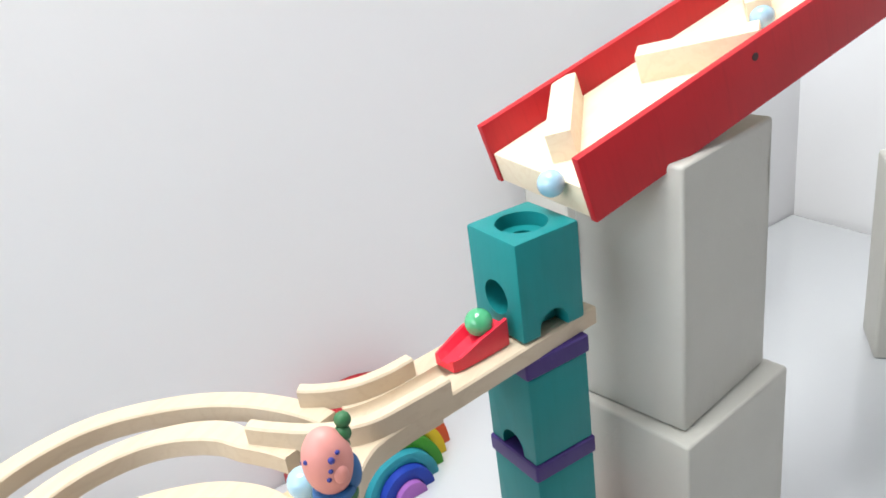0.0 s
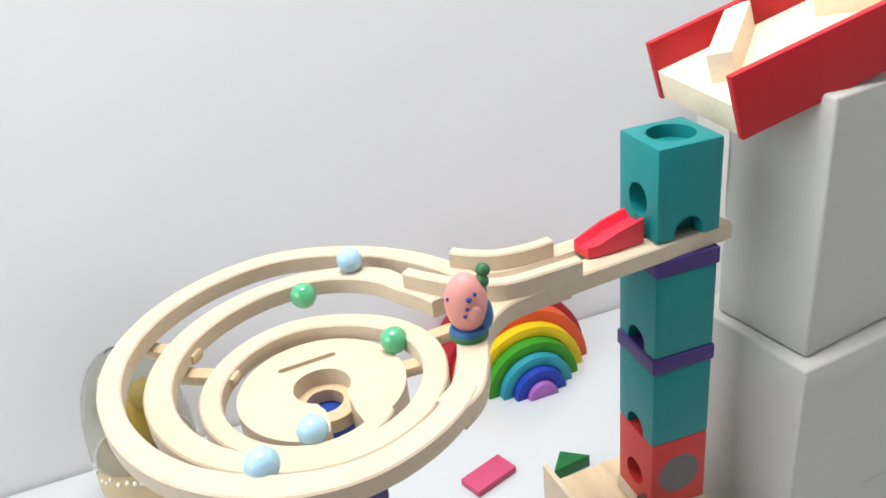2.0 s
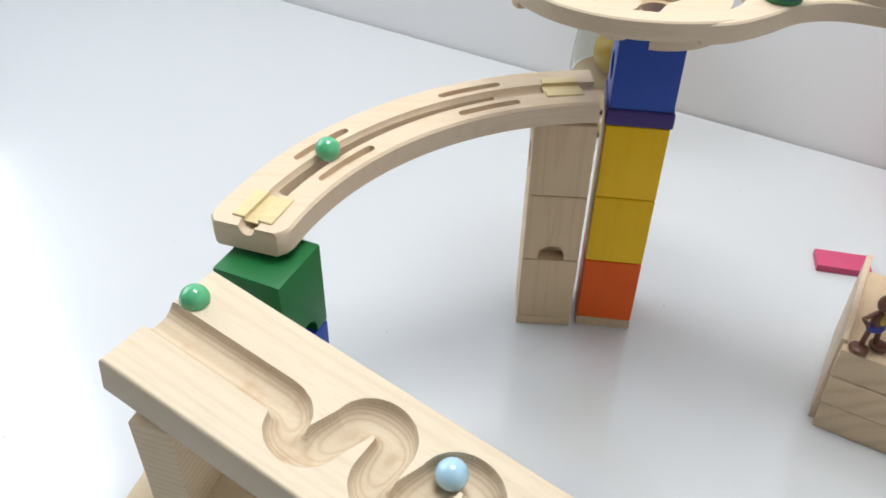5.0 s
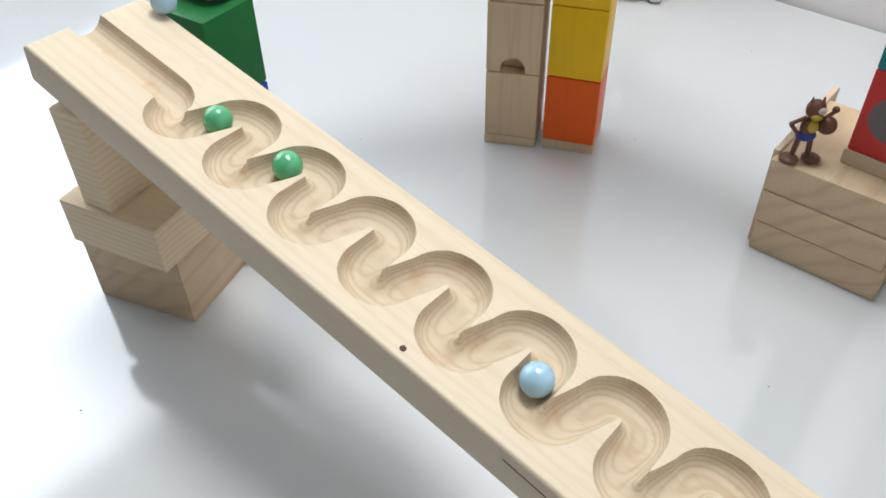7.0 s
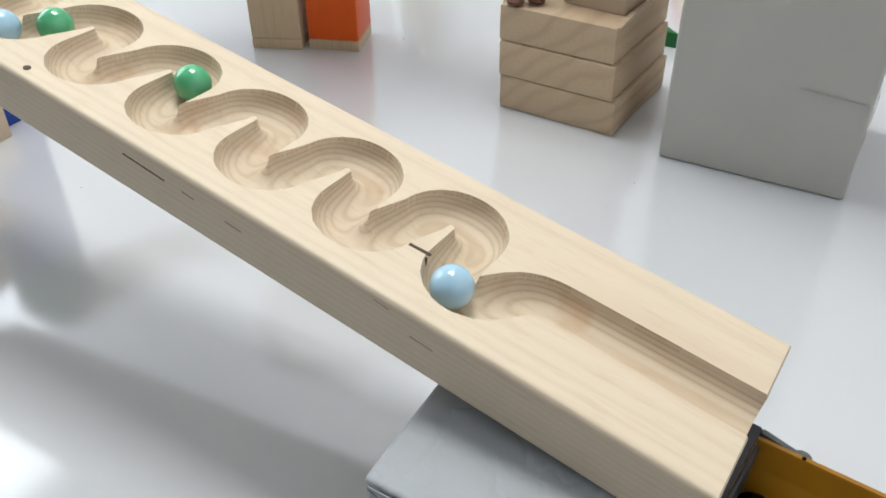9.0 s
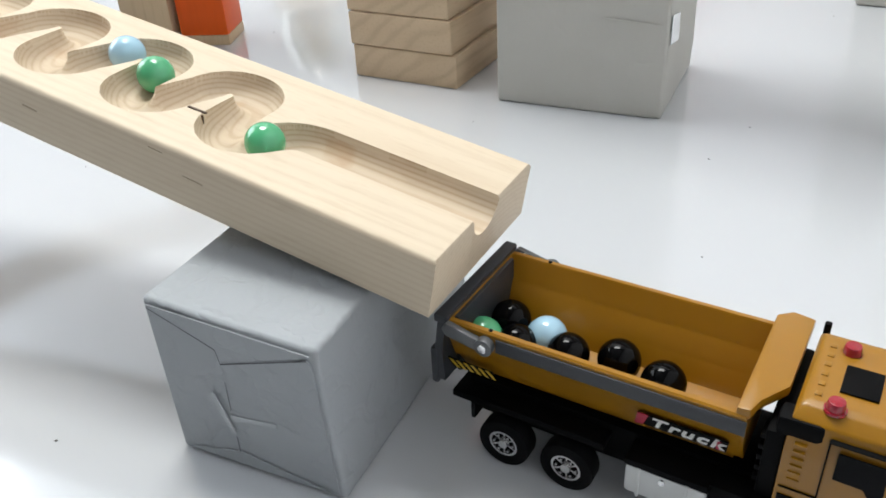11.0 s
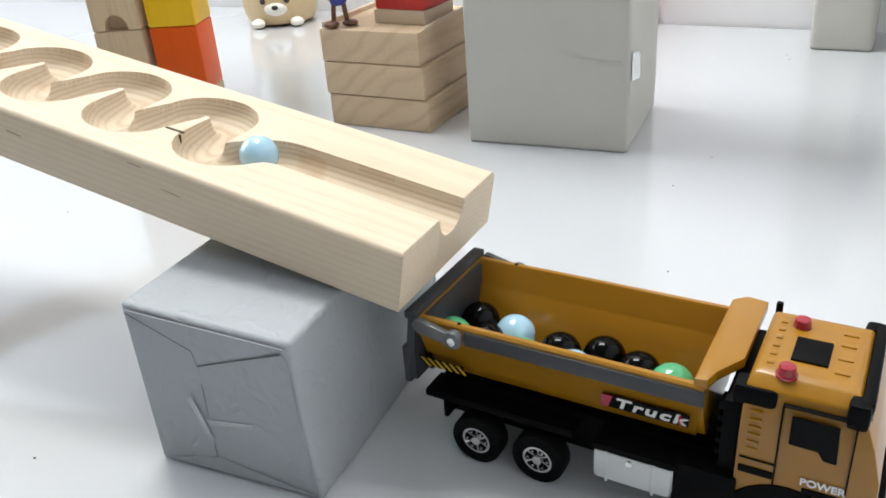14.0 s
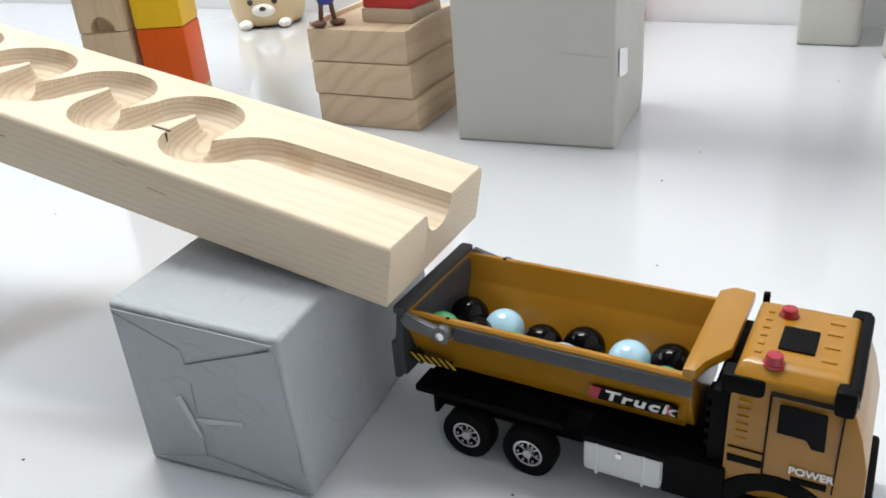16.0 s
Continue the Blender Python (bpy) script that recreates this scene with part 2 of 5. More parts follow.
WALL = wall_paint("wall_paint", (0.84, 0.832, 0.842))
# unseen ceiling and window wall: grey chosen to cut bounce light
CEIL = wall_paint("bounce_cut_ceiling_grey", (0.50, 0.50, 0.50))
UNSEEN_WALL_GREY = wall_paint("bounce_cut_wall_grey", (0.50, 0.50, 0.51))
TABLE = gloss_top("white_table_lacquer", (0.56, 0.575, 0.595))
M_BLUE = marble_mat("pale_blue_glass", (0.36, 0.56, 0.69))
M_GREEN = marble_mat("green_glass", (0.085, 0.40, 0.19), 0.3)
M_BLACK = marble_mat("black_glass", (0.001, 0.001, 0.0012), 0.1, 0.13, 0.0, 0.0)


# ---- builders ----
def link(name, bm, mat, parent=None, label="", smooth=35.0):
    me = bpy.data.meshes.new(name)
    bmesh.ops.recalc_face_normals(bm, faces=bm.faces)
    bm.to_mesh(me)
    bm.free()
    mats = mat if isinstance(mat, (list, tuple)) else [mat]
    for m in mats:
        me.materials.append(m)
    if smooth:
        me.shade_smooth()
        me.set_sharp_from_angle(angle=radians(smooth))
    ob = new(name, me)
    if parent:
        ob.parent = parent
    if label:
        ob["label"] = label
    return ob


def part(name, bm, mat, parent, label="", smooth=35.0):
    return link(name, bm, mat, parent, label, smooth)


def thing(name, m, label, category, group=""):
    ob = new(name)
    ob.empty_display_size = 0.01
    ob.matrix_world = m
    return tagged(ob, label, category, group)


def box(sx, sy, sz, m=None, bevel=0.0, seg=2, base=False):
    """A box of these sizes round its middle (base: standing on z = 0)."""
    bm = bmesh.new()
    bmesh.ops.create_cube(bm, size=1)
    bmesh.ops.scale(bm, vec=(sx, sy, sz), verts=bm.verts)
    if base:
        bmesh.ops.translate(bm, vec=(0, 0, sz / 2), verts=bm.verts)
    if bevel:
        bmesh.ops.bevel(bm, geom=bm.edges[:], offset=bevel, segments=seg, profile=0.6, affect="EDGES")
    if m is not None:
        bmesh.ops.transform(bm, matrix=m, verts=bm.verts)
    return bm


def rod(r, h, m=None, n=32, r2=None, bevel=0.0):
    bm = bmesh.new()
    bmesh.ops.create_cone(bm, cap_ends=True, segments=n, radius1=r, radius2=r if r2 is None else r2, depth=h)
    if bevel:
        caps = [e for e in bm.edges if len({round(v.co.z, 6) for v in e.verts}) == 1]
        bmesh.ops.bevel(bm, geom=caps, offset=bevel, segments=2, profile=0.6, affect="EDGES")
    if m is not None:
        bmesh.ops.transform(bm, matrix=m, verts=bm.verts)
    return bm


def ball(r, m=None, u=32, v=20):
    bm = bmesh.new()
    bmesh.ops.create_uvsphere(bm, u_segments=u, v_segments=v, radius=r)
    if m is not None:
        bmesh.ops.transform(bm, matrix=m, verts=bm.verts)
    return bm


def joined(*bms):
    out = bmesh.new()
    for b in bms:
        me = bpy.data.meshes.new("t")
        b.to_mesh(me)
        b.free()
        out.from_mesh(me)
        bpy.data.meshes.remove(me)
    return out


def prism(points, h, m=None, bevel=0.0, seg=2):
    """An outline in x and y raised by h."""
    bm = bmesh.new()
    vs = [bm.verts.new((x, y, 0)) for x, y in points]
    f = bm.faces.new(vs)
    ex = bmesh.ops.extrude_face_region(bm, geom=[f])
    bmesh.ops.translate(bm, vec=(0, 0, h), verts=[g for g in ex["geom"] if isinstance(g, bmesh.types.BMVert)])
    bmesh.ops.recalc_face_normals(bm, faces=bm.faces)
    if bevel:
        bmesh.ops.bevel(bm, geom=bm.edges[:], offset=bevel, segments=seg, profile=0.6, affect="EDGES")
    if m is not None:
        bmesh.ops.transform(bm, matrix=m, verts=bm.verts)
    return bm


def cut(bm, *cutters):
    """bm with the cutters taken out of it."""
    def temp(b):
        me = bpy.data.meshes.new("t")
        bmesh.ops.recalc_face_normals(b, faces=b.faces)
        b.to_mesh(me)
        b.free()
        return bpy.data.objects.new("t", me)
    a = temp(bm)
    scene.collection.objects.link(a)
    tools = []
    for c in cutters:
        o = temp(c)
        scene.collection.objects.link(o)
        md = a.modifiers.new("b", "BOOLEAN")
        md.operation, md.solver, md.object = "DIFFERENCE", "EXACT", o
        tools.append(o)
    dg = bpy.context.evaluated_depsgraph_get()
    dg.update()
    me = bpy.data.meshes.new_from_object(a.evaluated_get(dg))
    out = bmesh.new()
    out.from_mesh(me)
    bpy.data.meshes.remove(me)
    for o in (a, *tools):
        d = o.data
        bpy.data.objects.remove(o)
        bpy.data.meshes.remove(d)
    return out


def spline(keys, t):
    """Smooth value through rows (t, v...), held at the ends."""
    ts = [k[0] for k in keys]
    if t <= ts[0]:
        return keys[0][1:]
    if t >= ts[-1]:
        return keys[-1][1:]
    i = max(j for j in range(len(ts) - 1) if ts[j] <= t)
    u = (t - ts[i]) / (ts[i + 1] - ts[i])
    p = [keys[max(0, min(len(keys) - 1, j))] for j in (i - 1, i, i + 1, i + 2)]
    out = []
    for c in range(1, len(keys[0])):
        d1 = (p[2][c] - p[0][c]) / max(1e-9, p[2][0] - p[0][0]) * (ts[i + 1] - ts[i])
        d2 = (p[3][c] - p[1][c]) / max(1e-9, p[3][0] - p[1][0]) * (ts[i + 1] - ts[i])
        a, b = p[1][c], p[2][c]
        out.append((2 * u**3 - 3 * u**2 + 1) * a + (u**3 - 2 * u**2 + u) * d1 + (3 * u**2 - 2 * u**3) * b + (u**3 - u**2) * d2)
    return tuple(out)


def ribbon(sections, cap=True):
    """A solid swept through sections, each a ring of corner points."""
    bm = bmesh.new()
    rings = [[bm.verts.new(p) for p in s] for s in sections]
    k = len(rings[0])
    for a, b in zip(rings, rings[1:]):
        for i in range(k):
            bm.faces.new((a[i], a[(i + 1) % k], b[(i + 1) % k], b[i]))
    if cap:
        bm.faces.new(rings[0])
        bm.faces.new(rings[-1])
    return bm


# ---- room ----
def slab(name, x0, x1, y0, y1, z0, z1, mat):
    bm = box(x1 - x0, y1 - y0, z1 - z0, pose((x0 + x1) / 2, (y0 + y1) / 2, (z0 + z1) / 2))
    ob = link(name, bm, mat, smooth=0)
    ob.matrix_world = ROOM
    return tagged(ob, kind="structure")


tagged(slab("wall_back", -1.5, 1.1, 0.3845, 0.48, -0.75, 2.4, WALL), "plain white painted wall behind the table", "wall")
tagged(slab("wall_side", 1.004, 1.1, -3.2, 0.3845, -0.75, 2.4, WALL), "plain white painted side wall", "wall")
# unseen wall, set dark so little fill light reaches the front faces
tagged(slab("wall_front", -1.5, 1.1, -3.3, -3.2, -0.75, 2.4, wall_paint("bounce_cut_front_grey", (0.16, 0.155, 0.15))), "unseen front wall, dark grey to cut bounce light", "wall")
wl = link("wall_window", cut(box(0.1, 3.68, 3.15, pose(-1.55, -1.36, 0.825)), box(0.3, 1.3, 1.25, pose(-1.55, -0.20, 1.15))), UNSEEN_WALL_GREY, smooth=0)
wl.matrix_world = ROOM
tagged(wl, "unseen wall with a window opening, grey to cut bounce light", "wall", kind="structure")
tagged(slab("ceiling", -1.6, 1.1, -3.3, 0.48, 2.4, 2.5, CEIL), "unseen ceiling, grey to cut bounce light", "ceiling")
# unseen floor, brown kept dark to hold back bounce light
tagged(slab("floor", -1.6, 1.1, -3.3, 0.48, -0.85, -0.75, wall_paint("bounce_cut_floor_brown", (0.17, 0.13, 0.10))), "unseen brown floor, dark to cut bounce light", "floor")
table = link("table", box(2.45, 1.75, 0.04, pose(-0.228, -0.493, -0.02), 0.002), TABLE, smooth=0)
table.matrix_world = ROOM
tagged(table, "glossy white lacquered table top against the wall", "table")

# ---- marble run blocks ----
BW, BH = 0.040, 0.055


def mouse_hole(side, w=0.0185, h=0.0125, z=0.0):
    """A cutter for an arched opening at the foot of one side (0 to 3, turning left from the front)."""
    pts = [(-w / 2, -0.001)] + [(w / 2 * math.cos(a), h - w / 2 + w / 2 * math.sin(a)) for a in [math.pi - i * math.pi / 14 for i in range(15)]] + [(w / 2, -0.001)]
    m = pose(0, 0, z, 0, 0, 90 * side) @ pose(0, -0.009, 0, 90, 0, 0)
    return prism(pts, 0.02, m)


def block(parent, mat, z, name="block", holes=(), cup=False, label="", high=()):
    cutters = [mouse_hole(s) for s in holes]
    for s in high:
        cutters.append(rod(0.0095, 0.03, pose(0, 0, 0.020, 0, 0, 90 * s) @ pose(0, -0.012, 0, 90, 0, 0), 28))
    if cup:
        cutters += [rod(0.0135, 0.016, pose(0, 0, BH), 40), rod(0.0066, 0.06, pose(0, 0, BH - 0.02), 36)]
    bm = box(BW, BW, BH - 0.0004, None, 0.0016, 2, True)
    if cutters:
        bm = cut(bm, *cutters)
    ob = part(name, bm, mat, parent, label)
    ob.location.z = z
    return ob


def tower(name, m, label, group=""):
    return thing(name, m, label, "block tower", group)


wood_tower = tower("wooden_block_tower", pose(0.0200, 0.0200, 0), "tower of three natural beech blocks under the curved rail")
part("base_plate", box(BW, BW, 0.008, None, 0.0008, 2, True), BLOCKWOOD, wood_tower)
block(wood_tower, BLOCKWOOD, 0.008, holes=(3,), label="natural beech block")
block(wood_tower, BLOCKWOOD, 0.063, holes=(0,), label="natural beech block with an arched opening")
block(wood_tower, BLOCKWOOD, 0.118, high=(3,), label="natural beech block with a round opening")

yellow_tower = tower("coloured_block_tower", pose(0.0662, 0.0212, 0, 0, 0, -4), "tower of orange, yellow and blue blocks under the spiral")
part("base_plate", box(BW, BW, 0.008, None, 0.0008, 2, True), BLOCKWOOD, yellow_tower, "thin wooden base plate")
block(yellow_tower, ORANGE, 0.008, label="orange painted block")
block(yellow_tower, YELLOW, 0.063, label="yellow painted block")
block(yellow_tower, YELLOW, 0.118, label="yellow painted block")
part("spacer", box(0.0425, 0.0425, 0.011, pose(0, 0, 0.1731), 0.002, 3, True), PURPLE, yellow_tower, "purple spacer ring")
block(yellow_tower, BLUE, 0.1843, high=(3,), label="blue painted block with a round opening")

TEAL_TURN = -30.0
teal_tower = tower("teal_block_tower", pose(0.2650, -0.0680, 0.071, 0, 0, TEAL_TURN), "tall tower of teal and red blocks on a stack of planks")
part("base_plate", box(0.042, 0.042, 0.0095, None, 0.0008, 2, True), BIRCH, teal_tower, "thin wooden base plate")
red = block(teal_tower, RED, 0.0095, high=(1, 3), label="red painted block with a grey dot")
dot = part("dot", rod(0.0145, 0.0006, pose(0, -0.0201, 0.027, 90, 0, 0), 48), GREY_DOT, red, "flat grey dot")
block(teal_tower, TEAL, 0.0640, holes=(3, 1), label="teal painted block with an arched opening")
part("spacer", box(0.0425, 0.0425, 0.011, pose(0, 0, 0.1188), 0.002, 3, True), PURPLE, teal_tower, "purple spacer ring")
block(teal_tower, TEAL, 0.1296, holes=(3, 1), label="teal painted block with an arched opening")
part("spacer", box(0.0425, 0.0425, 0.011, pose(0, 0, 0.1844), 0.002, 3, True), PURPLE, teal_tower, "purple spacer ring")
block(teal_tower, TEAL, 0.2060, holes=(0, 2), high=(3,), cup=True, label="teal painted top block with a round cup")

green_tower = tower("green_block_tower", pose(-0.1400, -0.1330, 0, 0, 0, -20), "tower of green and blue blocks under the curved rail")
block(green_tower, BLUE, 0.0, label="blue painted block")
block(green_tower, BLUE, 0.055, label="blue painted block")
block(green_tower, GREEN, 0.110, holes=(0, 1), label="glossy green painted block with an arched opening")

# ---- spiral track ----
SC = (0.0645, 0.0100)
# turn in degrees, outer and inner edge in mm, height of the top in mm
BAR_A = [(-14, 101, 90, 276.5), (10, 103, 91, 277), (40, 107, 95, 278), (63, 110, 98, 279), (110, 105, 93, 279), (160, 97, 86.5, 279), (200, 97.5, 85, 278.5), (224, 98.5, 85, 278),
         (240, 96.5, 84, 277.5), (260, 91, 79, 277), (280, 85.5, 73.5, 276), (300, 81, 68, 275)]
BAR_B = [(-18, 78, 66, 276.3), (6, 76, 63, 277), (20, 83, 68, 276), (50, 88, 75.5, 273.5), (100, 84, 71, 272), (165, 79, 66, 270.5), (210, 76, 63.5, 269), (240, 73, 60.5, 268), (270, 68, 55.5, 266.5),
         (300, 63, 51, 265), (335, 60, 48, 264), (390, 55, 43.5, 263), (425, 57, 45.3, 262.5), (480, 57.5, 46.5, 261.5), (526, 57.5, 47.5, 260.5), (580, 56, 46, 259), (610, 51, 41, 258), (640, 43, 33, 257)]
BAR_T = 10.0


def spiral_point(deg, r, z):
    a = radians(deg)
    return Vector((SC[0] + r / 1000 * math.cos(a), SC[1] + r / 1000 * math.sin(a), z / 1000))


def bar(keys, a0, a1, step=3.0):
    secs, a = [], a0
    while a < a1 + 0.01:
        ro, ri, z = spline(keys, a)
        c = 0.9
        ring = [(ro, z - c), (ro - c, z), (ri + c, z), (ri, z - c), (ri, z - BAR_T + c), (ri + c, z - BAR_T), (ro - c, z - BAR_T), (ro, z - BAR_T + c)]
        secs.append([spiral_point(a, r, h) for r, h in ring])
        a += step
    return ribbon(secs)


def sweep(line, profile):
    """A profile of (across, up) carried along points (x, y, z); across is to the left of the way."""
    secs = []
    for i, p in enumerate(line):
        a, b = line[max(0, i - 1)], line[min(len(line) - 1, i + 1)]
        d = Vector((b[0] - a[0], b[1] - a[1], 0)).normalized()
        left = Vector((-d.y, d.x, 0))
        secs.append([Vector(p) + left * w + Vector((0, 0, h)) for w, h in profile])
    return ribbon(secs)


def smooth_line(keys, n):
    ks = [(i, *k) for i, k in enumerate(keys)]
    return [spline(ks, (len(keys) - 1) * i / (n - 1)) for i in range(n)]


spiral = thing("spiral_track", pose(0, 0, 0), "pale wooden spiral marble track with a straight entry rail", "marble track")
part("outer_ring", bar(BAR_A, -12, 286), BIRCH, spiral)
part("inner_ring", bar(BAR_B, -16, 640), BIRCH, spiral)

# middle disc with its drop hole, open to the last turn of the slot
def disc_outline():
    pts = [(41 * math.cos(radians(a)), 41 * math.sin(radians(a))) for a in range(258, 258 + 327, 3)]
    pts += [(40 * math.cos(radians(228)), 40 * math.sin(radians(228))), (36 * math.cos(radians(234)), 36 * math.sin(radians(234)))]
    pts += [(28 * math.cos(radians(236)), 28 * math.sin(radians(236))), (20 * math.cos(radians(233)), 20 * math.sin(radians(233)))]
    pts += [(14 * math.cos(radians(a)), 14 * math.sin(radians(a))) for a in range(218, -76, -6)]
    pts += [(18 * math.cos(radians(274)), 18 * math.sin(radians(274))), (28 * math.cos(radians(262)), 28 * math.sin(radians(262)))]
    return [(x / 1000, y / 1000) for x, y in pts]


groove = prism([(0.0135 * s + 0.0018 * math.cos(a), 0.0018 * math.sin(a)) for s, k in ((1, 0), (-1, 1)) for a in [math.pi * (k - 0.5) + i * math.pi / 8 for i in range(9)]], 0.01,
               pose(0.0735, 0.0313, 0.2528, 0, 0, -24))
disc_bm = cut(prism(disc_outline(), 0.0165, pose(SC[0], SC[1], 0.2395)), groove)
part("middle_disc", disc_bm, BIRCH, spiral, "flat wooden disc with a drop hole")
ledge = cut(rod(0.0172, 0.007, pose(SC[0], SC[1], 0.2432), 40), rod(0.0092, 0.02, pose(SC[0], SC[1], 0.2432), 32))
part("hole_ledge", ledge, BLOCKWOOD, spiral, "brown ledge inside the drop hole")
for a, r0, r1, z in ((112, 68, 99, 264), (118, 44, 76, 257), (338, 50, 74, 260), (330, 34, 54, 252), (205, 80, 92, 263), (215, 52, 70, 257)):
    p, q = spiral_point(a, r0, z), spiral_point(a, r1, z)
    bm = box((q - p).length, 0.009, 0.006, Matrix.Translation((p + q) / 2) @ pose(0, 0, 0, 0, 0, a), 0.0022)
    part("bracket", bm, BLOCKWOOD, spiral, "small wooden bracket under the slot")

RAIL = smooth_line([(0.2925, -0.0795, 0.276), (0.265, -0.0680, 0.276), (0.232, -0.0540, 0.276), (0.204, -0.0425, 0.276), (0.180, -0.0320, 0.276), (0.163, -0.0190, 0.276), (0.1535, 0.0010, 0.276),
                    (0.1495, 0.0180, 0.2765), (0.1475, 0.0300, 0.277)], 60)
gp = [(0.0058 * math.cos(a), -0.0052 * math.sin(a)) for a in [i * math.pi / 8 for i in range(9)]]
half = 0.0190
prof = [(-half, -0.0010), (-half + 0.001, 0), *[(-x, y) for x, y in gp], (half - 0.001, 0), (half, -0.0010), (half, -0.0100), (half - 0.001, -0.0108), (-half + 0.001, -0.0108), (-half, -0.0100)]
part("entry_rail", sweep(RAIL[:39], prof), BIRCH, spiral, "grooved wooden entry rail")
gq = [(-0.0035, -0.001), (-0.0035, 0.0085), (-0.0026, 0.0095), (0.0026, 0.0095), (0.0035, 0.0085), (0.0035, -0.001)]
far_guard = smooth_line([(0.2015, -0.0305, 0.2762), (0.187, -0.0240, 0.2762), (0.1745, -0.0145, 0.2762), (0.1670, -0.0020, 0.2762), (0.1635, 0.0080, 0.2765)], 24)
near_guard = smooth_line([(0.1905, -0.0560, 0.2762), (0.172, -0.0475, 0.2762), (0.152, -0.0365, 0.2762), (0.1405, -0.0180, 0.2762), (0.1355, 0.0020, 0.2762), (0.1335, 0.0140, 0.2765)], 24)
part("guard_rail", sweep(far_guard, gq), BIRCH, spiral, "raised wooden guard rail")
part("guard_rail", sweep(near_guard, gq), BIRCH, spiral, "raised wooden guard rail")
tail = smooth_line([(0.0700, -0.0690, 0.2748), (0.0850, -0.0664, 0.2755), (0.1018, -0.0558, 0.2755), (0.1220, -0.0405, 0.2755), (0.1450, -0.0350, 0.2755), (0.1650, -0.0400, 0.2757), (0.1860, -0.0490, 0.2758)], 30)
tp = [(-0.0075, -0.001), (-0.0066, 0), (0.0066, 0), (0.0075, -0.001), (0.0075, -0.0105), (-0.0075, -0.0105)]
part("junction_arm", sweep(tail, tp), BIRCH, spiral)

# red slide piece leaning out of the top teal block
SLIDE = Matrix.Translation((0.2316, -0.0553, 0.2768)) @ pose(0, 0, 0, 0, 0, 157)
sp = [(-0.0095, 0.0), (-0.0095, 0.0078), (-0.0076, 0.0080), (-0.004, 0.0042), (0.004, 0.0042), (0.0076, 0.0080), (0.0095, 0.0078), (0.0095, 0.0)]
secs = []
for x, k, h in ((-0.010, 0.95, 0.0068), (0.006, 0.95, 0.0036), (0.020, 0.86, 0.0008), (0.0250, 0.70, 0.0003)):
    secs.append([Vector((x, y * k, max(0.0, z * (1 if z > 0.004 else 0)) * (0.75 if x > 0.015 else 1) + (h if z > 0 else 0))) for y, z in sp])
slide = link("marble_slide", ribbon(secs), SLIDE_RED)
slide.matrix_world = SLIDE
tagged(slide, "red plastic slide leading out of the teal block", "slide")

# ---- curved rail ----
CC, CR = (0.0520, -0.1830), 0.2062


def arc_point(deg, r, z):
    return (CC[0] + r * math.cos(radians(deg)), CC[1] + r * math.sin(radians(deg)), z)


curved = thing("curved_rail", pose(0, 0, 0), "curved pale wooden rail with a through slot", "marble track")
cl = [arc_point(94 + (166.2 - 94) * i / 60, CR, 0.189 - 0.006 * i / 60) for i in range(61)]
cg = [(0.0058 * math.cos(a), -0.0052 * math.sin(a)) for a in [i * math.pi / 8 for i in range(9)]]
ch, co = 0.0218, 0.0242
cprof = [(-co, -0.0015), (-co + 0.0015, 0), *[(-x, y) for x, y in cg], (ch - 0.0015, 0), (ch, -0.0015), (ch, -0.0135), (ch - 0.0015, -0.015), (-co + 0.0015, -0.015), (-co, -0.0135)]
rail_bm = sweep(cl, cprof)
for v in rail_bm.verts:
    # rounded corners at the lower end
    out = Vector((v.co.x - CC[0], v.co.y - CC[1], 0))
    over = math.degrees(math.atan2(out.y, out.x)) - 164.0
    if over > 0:
        r = CR + (out.length - CR) * (1 - 0.22 * (over / 2.2) ** 2)
        v.co.x, v.co.y = CC[0] + out.x / out.length * r, CC[1] + out.y / out.length * r
cutters = []
for a0, a1, off in ((110.8, 120.4, 1), (139.2, 148.6, 1), (109.4, 120.0, -1), (139.6, 150.8, -1)):
    ins, outs = CR + off * 0.0125 - 0.0027, CR + off * 0.0125 + 0.0027
    n, h = 10, (outs - ins) / 2
    rim = [(a0 + (a1 - a0) * i / n, outs) for i in range(n + 1)]
    rim += [(a1 + math.degrees(h * math.sin(k) / CR), ins + h + h * math.cos(k)) for k in (math.pi / 5, math.pi / 2.5, math.pi / 1.67, math.pi / 1.25)]
    rim += [(a1 - (a1 - a0) * i / n, ins) for i in range(n + 1)]
    rim += [(a0 - math.degrees(h * math.sin(k) / CR), ins + h - h * math.cos(k)) for k in (math.pi / 5, math.pi / 2.5, math.pi / 1.67, math.pi / 1.25)]
    cutters.append(prism([arc_point(g, r, 0)[:2] for g, r in rim], 0.05, pose(0, 0, 0.1850 - 0.006 * ((a0 + a1) / 2 - 94) / 72.2)))
loop = [arc_point(112 + 44 * i / 24, CR + 0.0042, 0)[:2] for i in range(25)] + [arc_point(156 - 44 * i / 24, CR - 0.0042, 0)[:2] for i in range(25)]
cutters.append(prism(loop, 0.05, pose(0, 0, 0.16)))
part("rail_board", cut(rail_bm, *cutters), PINE, curved)
for a, z in ((100, 0.1879), (161.2, 0.1826)):
    m = Matrix.Translation(arc_point(a, CR, z)) @ pose(0, 0, 0, 0, 0, a + 90)
    ins = cut(box(0.024, 0.024, 0.004, None, 0.0015), box(0.04, 0.008, 0.01, pose(0, 0, 0.0044)))
    bmesh.ops.transform(ins, matrix=m, verts=ins.verts)
    part("insert", ins, INSERT, curved, "pale yellow wooden insert")

